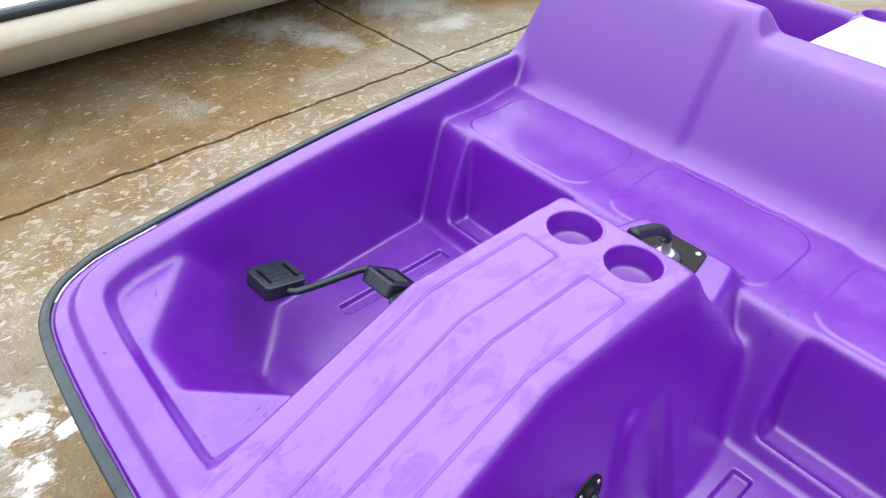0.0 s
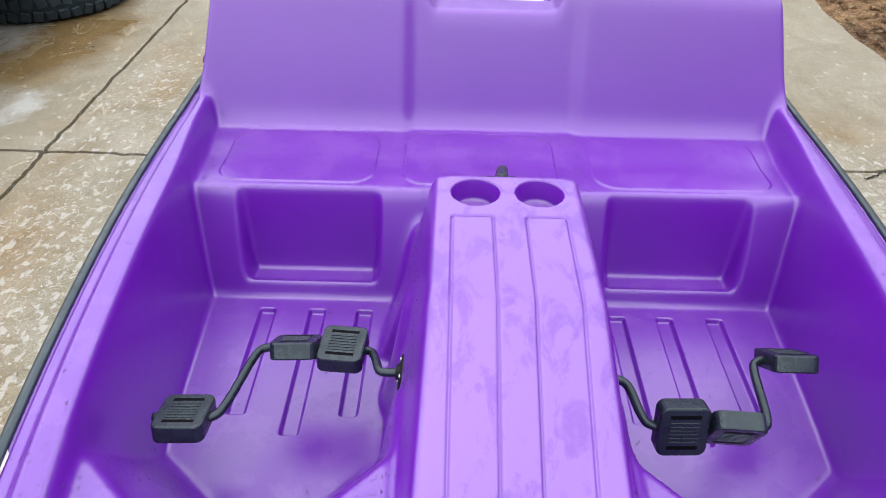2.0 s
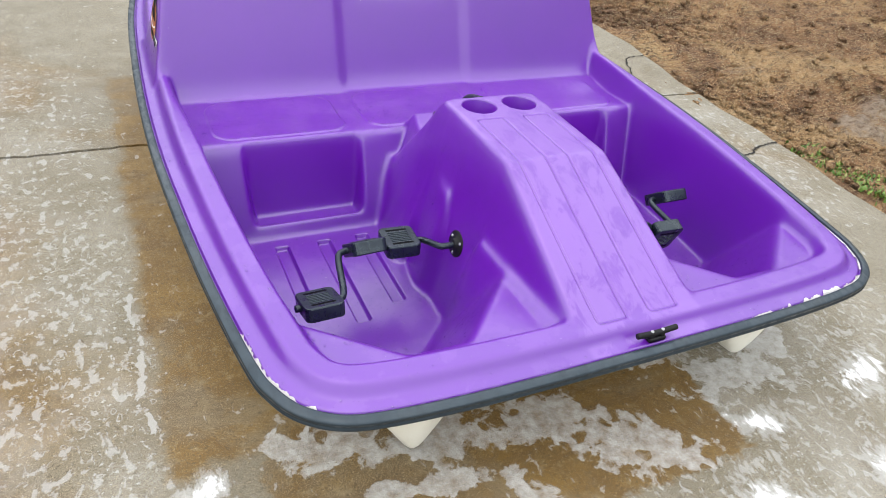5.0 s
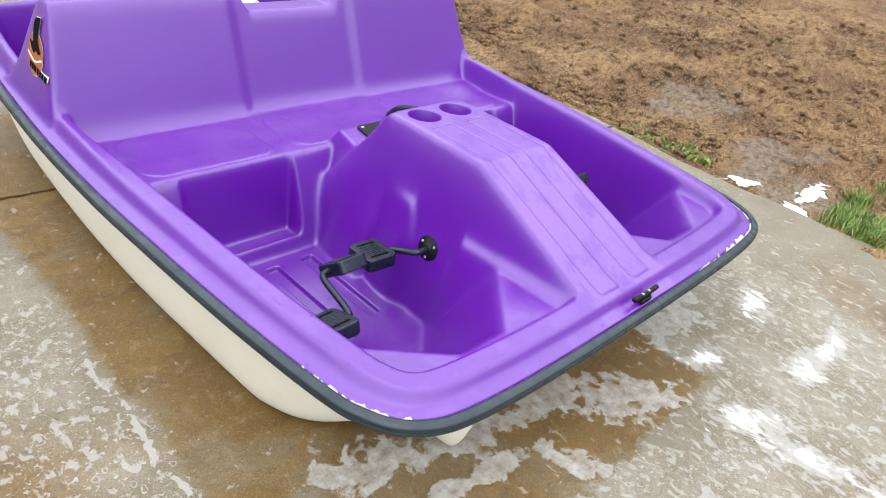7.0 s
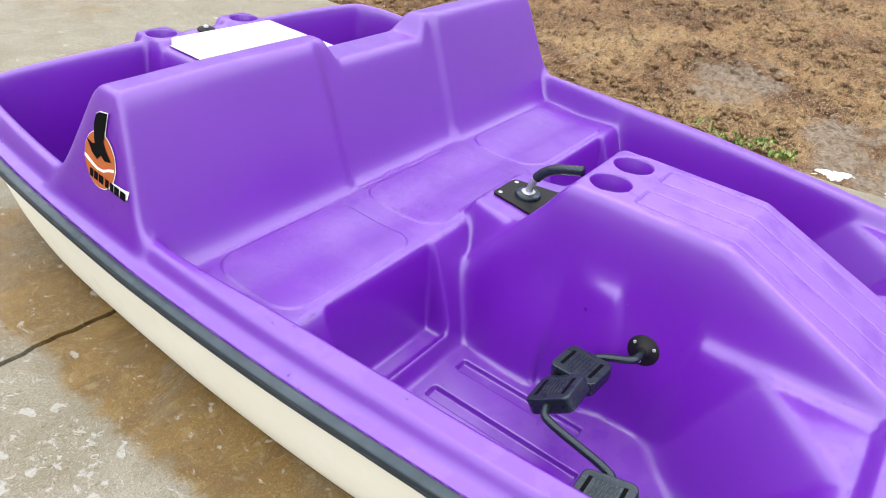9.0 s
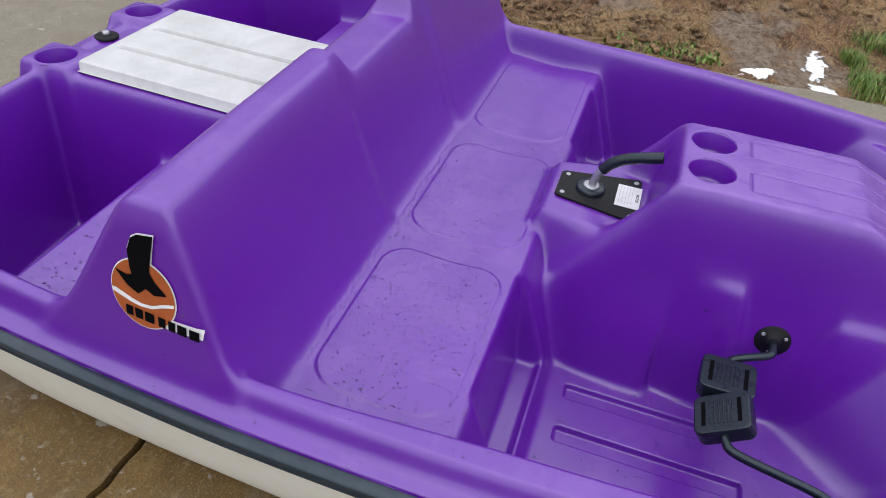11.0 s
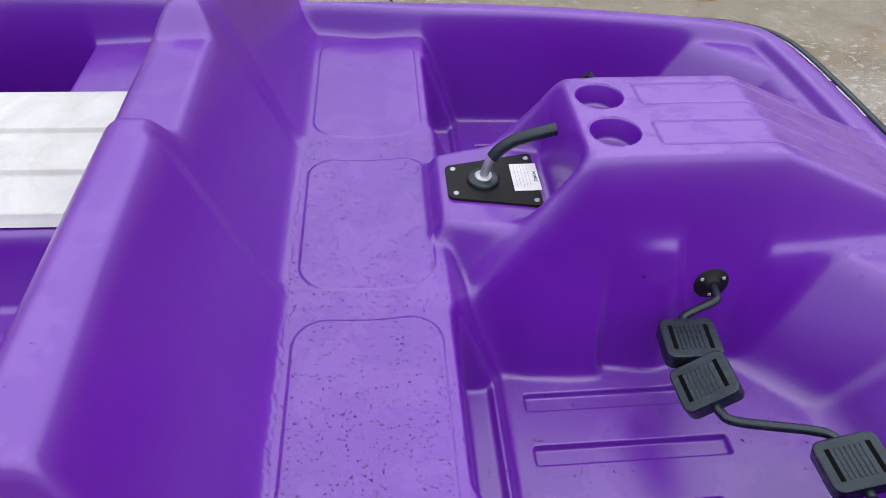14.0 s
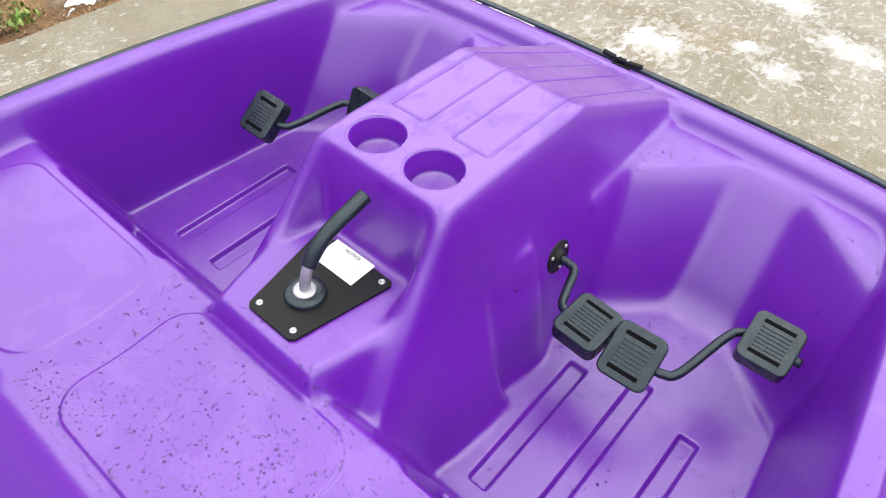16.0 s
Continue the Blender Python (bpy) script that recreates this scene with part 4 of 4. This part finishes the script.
def build_decal(boat, side):
    """The sticker on the backrest's flank: an orange oval with a dark swoop and a white tag, drawn as plain shapes."""

    def on(s, t, lift):
        """A place on the flank: s along the boat, t up; laid on the moulded surface."""
        y, z = 1.806 + s, 0.500 + t
        row = int(round((y - DY[0]) / H))
        n = len(DX) // 2
        col = DECK_Z[row, n:]
        k = int(np.argmax((col < z) & (DX[n:] > 0.70)))
        k = k if DX[n + k] > 0.70 else int(0.70 / H)
        x = DX[n + k - 1] + H * float(np.clip((col[k - 1] - z) / max(col[k - 1] - col[k], 1e-6), 0, 1))
        return Vector((side * (x + lift), y, z + 0.2 * lift))

    def shape(points, lift, fine=0.012):
        """A flat patch that follows the surface."""
        bm = bmesh.new()
        f = bm.faces.new([bm.verts.new((s, t, 0)) for s, t in points])
        bmesh.ops.triangulate(bm, faces=bm.faces)
        for _ in range(2):
            bmesh.ops.subdivide_edges(bm, edges=[e for e in bm.edges if e.calc_length() > fine], cuts=1, use_grid_fill=False)
            bmesh.ops.triangulate(bm, faces=bm.faces)
        for v in bm.verts:
            v.co = on(v.co.x, v.co.y, lift)
        bmesh.ops.recalc_face_normals(bm, faces=bm.faces)
        if sum(f.normal.x for f in bm.faces) * side < 0:
            bmesh.ops.reverse_faces(bm, faces=bm.faces)
        return bm

    def oval(r, q, n=40):
        turn = radians(18)
        return [(r * math.cos(a) * math.cos(turn) - q * math.sin(a) * math.sin(turn) * -1, q * math.sin(a) * math.cos(turn) - r * math.cos(a) * math.sin(turn) * -1 * -1) for a in np.linspace(0, 2 * math.pi, n, False)]

    def grown(points, by):
        c = np.mean(points, 0)
        return [tuple(c + (np.array(p) - c) * (1 + by / max(np.hypot(*(np.array(p) - c)), 1e-6))) for p in points]

    bird = [(0.0203, 0.0488), (0.0222, 0.0773), (0.0148, 0.0982), (0.0038, 0.1058), (-0.0238, 0.1096), (-0.0183, 0.0773), (-0.0137, 0.0488), (-0.0220, 0.0345), (-0.0422, 0.0155), (-0.0192, 0.0108), (-0.0054, 0.0184), (0.0084, 0.0060), (0.0268, 0.0155), (0.0470, 0.0393), (0.0268, 0.0345), (0.0176, 0.0374)]
    band = [(0.056, 0.0053), (0.0486, 0.0049), (0.0366, 0.0003), (0.0211, -0.0058), (0.0041, -0.0103), (-0.0134, -0.0092), (-0.0342, -0.0007), (-0.0528, 0.0043), (-0.0522, -0.0019), (-0.0336, -0.0068), (-0.0141, -0.015), (0.006, -0.0162), (0.0243, -0.0126), (0.0399, -0.0072), (0.0506, -0.0029), (0.0555, -0.0018)]
    tag = [(-0.0461, -0.0247), (-0.1026, -0.0252), (-0.0999, -0.0437), (-0.0327, -0.0435)]
    sticker = part("sticker", shape([(a + 0.001, b + 0.006) for a, b in oval(0.0570, 0.0600)], 0.0020), WHITE, boat, "oval orange, black and white sticker", False)
    part("border", shape(grown(bird, 0.0022), 0.0026), WHITE, sticker, smooth=False)
    part("tag", shape(tag, 0.0026), WHITE, sticker, smooth=False)
    part("disc", shape([(a + 0.001, b + 0.006) for a, b in oval(0.0548, 0.0578)], 0.0032), ORANGE, sticker, smooth=False)
    part("wave", shape(band, 0.0038), WHITE, sticker, smooth=False)
    part("bird", shape(bird, 0.0044), FLAT_BLACK, sticker, smooth=False)
    for a, b in [(0.0327, 0.0204), (0.0167, 0.0031), (-0.0006, -0.0167), (-0.0241, -0.0364), (-0.0413, -0.0537), (-0.057, -0.0732), (-0.0776, -0.095)]:
        part("text_bar", shape([(a, 0.0913 * a - 0.0222), (b, 0.0913 * b - 0.0222), (b, 0.0913 * b - 0.0392), (a, 0.0913 * a - 0.0392)], 0.0044), FLAT_BLACK, sticker, smooth=False)


def build_lid(boat):
    """The white lid of the box between the rear seats, with two long grooves."""
    xs = np.arange(-132, 133) * 0.0015
    ys = np.arange(1.885, 2.4665, 0.003)
    X, Y = np.meshgrid(xs, ys)
    s = rrect(X, Y, -0.197, 0.197, 1.886, 2.464, 0.012)
    groove = np.maximum(step(0.010, 0.006, np.abs(X + 0.084)), step(0.010, 0.006, np.abs(X - 0.048)))
    z = 0.484 - 0.010 * np.exp(s / 0.004) - 0.011 * groove * step(1.90, 1.92, Y) * (1 - step(2.424, 2.430, Y))
    z = np.where(s > -0.0025, 0.456, z)
    lid = dress("box_lid", grid_mesh("box_lid", xs, ys, z, np.ones((len(ys) - 1, len(xs) - 1), bool)), LID, boat, "weathered white plastic box lid with two grooves")
    lid.matrix_local = Matrix.Translation((0, 2.175, 0)) @ Matrix.Rotation(radians(-2), 4, "Z") @ Matrix.Translation((-0.006, -2.175, 0))
    bolt = part("stern_knob", lathe([(0.030, 0), (0.030, 0.005), (0.028, 0.007), (0.014, 0.008), (0.013, 0.011), (0, 0.011)], 32), BLACK, boat, "black knob with a bright bolt")
    bolt.location = (0, 2.545, deck_at(0, 2.545)[0])
    part("bolt", lathe([(0.0095, 0.010), (0.0095, 0.016), (0.007, 0.018), (0, 0.018)], 12), STEEL, bolt, "bright steel bolt head")


def build_drops():
    """Beads of water standing on the plastic and the rail."""
    rnd = random.Random(11)
    ico = bmesh.new()
    bmesh.ops.create_icosphere(ico, subdivisions=2, radius=1)
    base = np.array([v.co[:] for v in ico.verts])
    tris = np.array([[v.index for v in f.verts] for f in ico.faces])
    ico.free()
    verts, faces = [], []
    zones = [(-0.74, 0.24, 1.31, 1.62, 4200, 0.0012), (-0.74, 0.74, 0.42, 1.30, 2600, 0.0016), (-0.86, 0.86, 0.225, 0.33, 160, 0.0013), (-0.87, -0.74, 0.3, 2.4, 420, 0.0013), (0.74, 0.87, 0.3, 2.4, 300, 0.0013),
             (-0.75, 0.75, 1.64, 1.90, 500, 0.0007), (-0.72, -0.3, 1.98, 2.2, 420, 0.0018), (-0.16, 0.16, 1.08, 1.34, 500, 0.0012), (-0.25, -0.14, 0.4, 1.1, 900, 0.0010), (0.14, 0.25, 0.4, 1.1, 600, 0.0010), (-0.74, 0.74, 0.34, 0.60, 700, 0.0012)]
    for x0, x1, y0, y1, number, size in zones:
        for _ in range(number):
            x, y = rnd.uniform(x0, x1), rnd.uniform(y0, y1)
            if noise.noise(Vector((x * 4, y * 4, 1))) < rnd.uniform(-1.3, 0.05) or DECK_D[int((y - DY[0]) / H), int((x - DX[0]) / H)] < 0.012:
                continue
            if any(math.hypot(x - a, y - b) < 0.056 for a, b in CUPS) or (abs(x) < 0.13 and 1.14 < y < 1.31) or (abs(x) < 0.21 and y > 1.87) or (abs(x) < 0.165 and y < 1.07):
                continue
            z, up = deck_at(x, y)
            if up.z < 0.12:
                continue
            r = size * (0.7 + 1.1 * rnd.random() ** 3)
            turn = np.array(up.to_track_quat("Z", "Y").to_matrix())
            shape = base * (r, r * rnd.uniform(0.85, 1.25), r * 0.72)
            faces.append(tris + len(base) * len(verts))
            verts.append(shape @ turn.T + (x, y, z))
    me = bpy.data.meshes.new("water_drops")
    me.from_pydata(np.concatenate(verts).tolist(), [], np.concatenate(faces).tolist())
    mat = bpy.data.materials.new("clear_water")
    mat.use_nodes = True
    nodes, links = mat.node_tree.nodes, mat.node_tree.links
    clear, gloss, fresnel, mix = nodes.new("ShaderNodeBsdfTransparent"), nodes.new("ShaderNodeBsdfGlossy"), nodes.new("ShaderNodeFresnel"), nodes.new("ShaderNodeMixShader")
    clear.inputs[0].default_value, gloss.inputs["Roughness"].default_value, fresnel.inputs[0].default_value = (0.85, 0.84, 0.89, 1), 0.03, 1.7
    links.new(fresnel.outputs[0], mix.inputs[0])
    links.new(clear.outputs[0], mix.inputs[1])
    links.new(gloss.outputs[0], mix.inputs[2])
    links.new(mix.outputs[0], nodes["Material Output"].inputs[0])
    tagged(dress("water_drops", me, mat), "clear rain beads lying on the purple plastic", "water drops", kind="stuff")


def build_boat():
    boat = thing("pedal_boat", "purple five-seat pedal boat with cream hull resting on concrete", "pedal boat")
    build_deck(boat)
    build_hull(boat)
    build_rail(boat)
    build_flakes(boat)
    build_cleat(boat)
    meshes = pedal_meshes()
    # the cranks stand at opposite turns: on one side the inner pedals are behind the bearing, on the other ahead of it
    Z = 0.203
    build_pedals(boat, -1, (-0.1965, 0.783, 0.229),
                 [(-0.198, 0.783, 0.229), (-0.225, 0.783, 0.228), (-0.243, 0.791, 0.225), (-0.256, 0.835, 0.212), (-0.272, 0.862, Z), (-0.33, 0.866, Z), (-0.45, 0.866, Z), (-0.482, 0.864, Z), (-0.503, 0.840, Z), (-0.528, 0.720, Z), (-0.545, 0.686, Z), (-0.58, 0.680, Z), (-0.656, 0.680, Z)],
                 [(-0.326, 0.866, Z, -4, -4), (-0.423, 0.868, Z, -36, 3), (-0.597, 0.680, Z, -16, 2)], meshes)
    build_pedals(boat, 1, (0.1965, 0.783, 0.229),
                 [(0.198, 0.783, 0.229), (0.225, 0.780, 0.228), (0.243, 0.764, 0.225), (0.258, 0.714, 0.211), (0.276, 0.693, Z), (0.33, 0.690, Z), (0.44, 0.690, Z), (0.484, 0.694, Z), (0.500, 0.72, Z), (0.514, 0.83, Z), (0.528, 0.860, Z), (0.56, 0.866, Z), (0.646, 0.866, Z)],
                 [(0.330, 0.690, Z, 74, 2), (0.427, 0.690, Z, 112, -3), (0.590, 0.866, Z, -38, 0)], meshes)
    build_lever(boat)
    build_decal(boat, -1)
    build_lid(boat)
    build_drops()


build_boat()


# ---- the tyre and the other boat beside it ----
def build_tyre(x, y):
    R, W = 0.445, 0.29
    tyre = thing("tyre", "large worn black off-road tyre lying flat on wet concrete", "tyre")
    prof = [(0.235, 0.05), (0.25, 0.02), (0.30, 0.002), (0.36, 0.0), (0.405, 0.018), (0.425, 0.05), (0.432, W / 2), (0.425, W - 0.05), (0.405, W - 0.018), (0.36, W), (0.30, W - 0.002), (0.25, W - 0.02), (0.235, W - 0.05), (0.25, W - 0.055), (0.36, W - 0.02), (0.395, W / 2), (0.36, 0.02), (0.25, 0.055)]
    part("carcass", lathe(prof, 72, True), TYRE, tyre)
    rnd = random.Random(3)
    blocks, n = [], 46
    for k in range(n):
        for row, (z, h, dr) in enumerate(((0.045, 0.055, -0.010), (0.110, 0.052, 0.0), (0.178, 0.052, 0.0), (0.244, 0.055, -0.010))):
            a = 2 * math.pi * (k + 0.5 * (row % 2)) / n
            bm = box(0.022, 0.046 * rnd.uniform(0.85, 1.08), h * rnd.uniform(0.85, 1.0), 0.004, 1)
            tilt = -0.28 if row == 0 else 0.28 if row == 3 else 0
            blocks.append(moved(bm, Matrix.Rotation(a, 4, "Z") @ Matrix.Translation((0.431 + dr, 0, z)) @ Matrix.Rotation(-tilt, 4, "Y") @ Matrix.Rotation(rnd.uniform(-0.35, 0.35), 4, "X")))
    part("tread", joined(*blocks), TYRE, tyre, "chunky tread blocks", False)["kind"] = "stuff"
    tyre.location = (x, y, 0)


def build_other_boat():
    """Only its near side shows: white deck, dark rail and cream side."""
    boat = thing("dinghy", "white boat with dark rail and cream hull beside a tyre", "boat")
    y0, y1 = -0.50, 4.20
    ys = np.linspace(y0, y1, 60)

    def half(y):
        return np.maximum(0.59 - 0.5 * max(0.1 - y, 0) ** 2 - 0.45 * max(y - 3.3, 0) ** 2, 0.06)

    rows_h, rows_d, rows_r = [], [], []
    for y in ys:
        w = float(half(y))
        lift = 0.30 * float(step(2.3, 2.95, y))
        low = 0.004 + lift
        rows_h.append([(w, y, 0.395), (w + 0.004, y, 0.365), (w + 0.003, y, 0.33), (w - 0.012, y, max(0.298, low + 0.006)), (w - 0.06, y, max(0.28, low + 0.004)), (w * 0.72, y, max(0.22, low + 0.01)), (w * 0.35, y, max(0.06, low)), (0, y, low)])
        rows_r.append([(w - 0.012, y, 0.388), (w + 0.008, y, 0.388), (w + 0.011, y, 0.402), (w + 0.008, y, 0.418), (w - 0.012, y, 0.422)])
        rows_d.append([(w - 0.008, y, 0.414), (w - 0.06, y, 0.424), (w - 0.12, y, 0.432), (w * 0.5, y, 0.45), (0, y, 0.455)])

    def skin(rows, mirror=True, closed=False):
        bm = bmesh.new()
        for s in (1, -1):
            vs = [[bm.verts.new((s * x, y, z)) for x, y, z in row] for row in rows]
            for a, b in zip(vs, vs[1:]):
                m = len(a)
                for k in range(m if closed else m - 1):
                    bm.faces.new((a[k], b[k], b[(k + 1) % m], a[(k + 1) % m]))
            if not closed:
                bm.faces.new(vs[0])
        bmesh.ops.recalc_face_normals(bm, faces=bm.faces)
        return bm

    part("hull", skin(rows_h), HULL, boat, "cream hull side")
    part("rail", skin(rows_r, closed=True), RUBBER, boat, "dark grey rubber rail")
    part("deck", skin(rows_d), WHITE_DECK, boat, "white plastic deck")
    for y in (2.62, 2.85):
        w = float(half(y)) - 0.10
        part("wire_loop", tube([(w, y, 0.425), (w - 0.003, y, 0.445), (w - 0.03, y + 0.01, 0.452), (w - 0.06, y - 0.008, 0.450), (w - 0.085, y, 0.448), (w - 0.09, y, 0.428)], 0.003, 8, 6), STEEL, boat, "thin wire loop")
    boat.matrix_world = pose(-2.57, 0.0, 0, 0, 0, 0)


build_tyre(-2.27, 3.55)
build_other_boat()


# ---- grass and litter on the soil ----
def build_grass(name, x0, x1, y0, y1, number, height, seed, label, material, thin=1.0, flat=0.0):
    rnd = random.Random(seed)
    verts, faces = [], []
    for _ in range(number):
        cx, cy = rnd.uniform(x0, x1), rnd.uniform(y0, y1)
        if noise.noise(Vector((cx * 4, cy * 4, seed))) < -0.05 or cx < float(slab_edge(cy)) - 0.01:
            continue
        for _ in range(5):
            x, y = cx + rnd.gauss(0, 0.02), cy + rnd.gauss(0, 0.02)
            a, h = rnd.uniform(0, 6.28), height * rnd.uniform(0.4, 1.2)
            w, lean = 0.0035 * thin * rnd.uniform(0.7, 1.4), (rnd.uniform(0.2, 0.8) + flat) * h
            side, out = Vector((math.cos(a), math.sin(a), 0)) * w, Vector((-math.sin(a), math.cos(a), 0))
            z = -0.015
            if flat:
                z = -0.012 + 0.05 * float(step(slab_edge(y) - 0.02, slab_edge(y) + 1.6, x)) + ground_relief(x, y)
            p0, p1, p2 = Vector((x, y, z)), Vector((x, y, z + 0.6 * h)) + out * lean * 0.35, Vector((x, y, z + h)) + out * lean
            i = len(verts)
            verts += [p0 - side, p0 + side, p1 + side * 0.8, p1 - side * 0.8, p2]
            faces += [(i, i + 1, i + 2, i + 3), (i + 3, i + 2, i + 4)]
    me = bpy.data.meshes.new(name)
    me.from_pydata([v[:] for v in verts], [], faces)
    tagged(dress(name, me, material, smooth=False), label, "grass", kind="stuff")


def build_clods():
    """Loose lumps of earth on the soil, far too many to count."""
    rnd = random.Random(21)
    ico = bmesh.new()
    bmesh.ops.create_icosphere(ico, subdivisions=1, radius=1)
    base, tris = np.array([v.co[:] for v in ico.verts]), np.array([[v.index for v in f.verts] for f in ico.faces])
    ico.free()
    verts, faces = [], []
    while len(verts) < 12000:
        y = rnd.uniform(-0.6, 7.0)
        x = float(slab_edge(y)) + 0.06 + 5.2 * rnd.random() ** 1.6
        if noise.noise(Vector((x * 1.4, y * 1.4, 7))) < rnd.uniform(-0.3, 0.35):
            continue
        if 1.7 < x < 2.35 and 0.2 < y < 0.95:
            continue
        r = 0.004 + 0.030 * rnd.random() ** 5
        shape = base * np.array([[rnd.uniform(0.6, 1.3) for _ in range(3)] for _ in range(12)]) * (r, r, r * 0.7)
        z = -0.02 + 0.05 * float(step(slab_edge(y) - 0.02, slab_edge(y) + 1.6, x)) + 0.012
        faces.append(tris + 12 * len(verts))
        verts.append(shape + (x, y, z + ground_relief(x, y)))
    me = bpy.data.meshes.new("clods")
    me.from_pydata(np.concatenate(verts).tolist(), [], np.concatenate(faces).tolist())
    tagged(dress("clods", me, SOIL, smooth=False), "loose crumbs and clods of brown earth", "soil", kind="stuff")


build_clods()
build_grass("grass", 1.74, 2.6, -0.64, 0.29, 5200, 0.058, 5, "fresh green grass clumps beside the paving", LEAF, 0.65)
build_grass("grass_tuft", 1.80, 2.06, 0.88, 1.34, 220, 0.022, 8, "small green weeds at the slab edge", LEAF, 1.7)
build_grass("dry_grass", 1.75, 7.0, -0.9, 7.0, 5200, 0.013, 9, "scattered dry straw on the soil", STRAW, 0.32, 2.0)
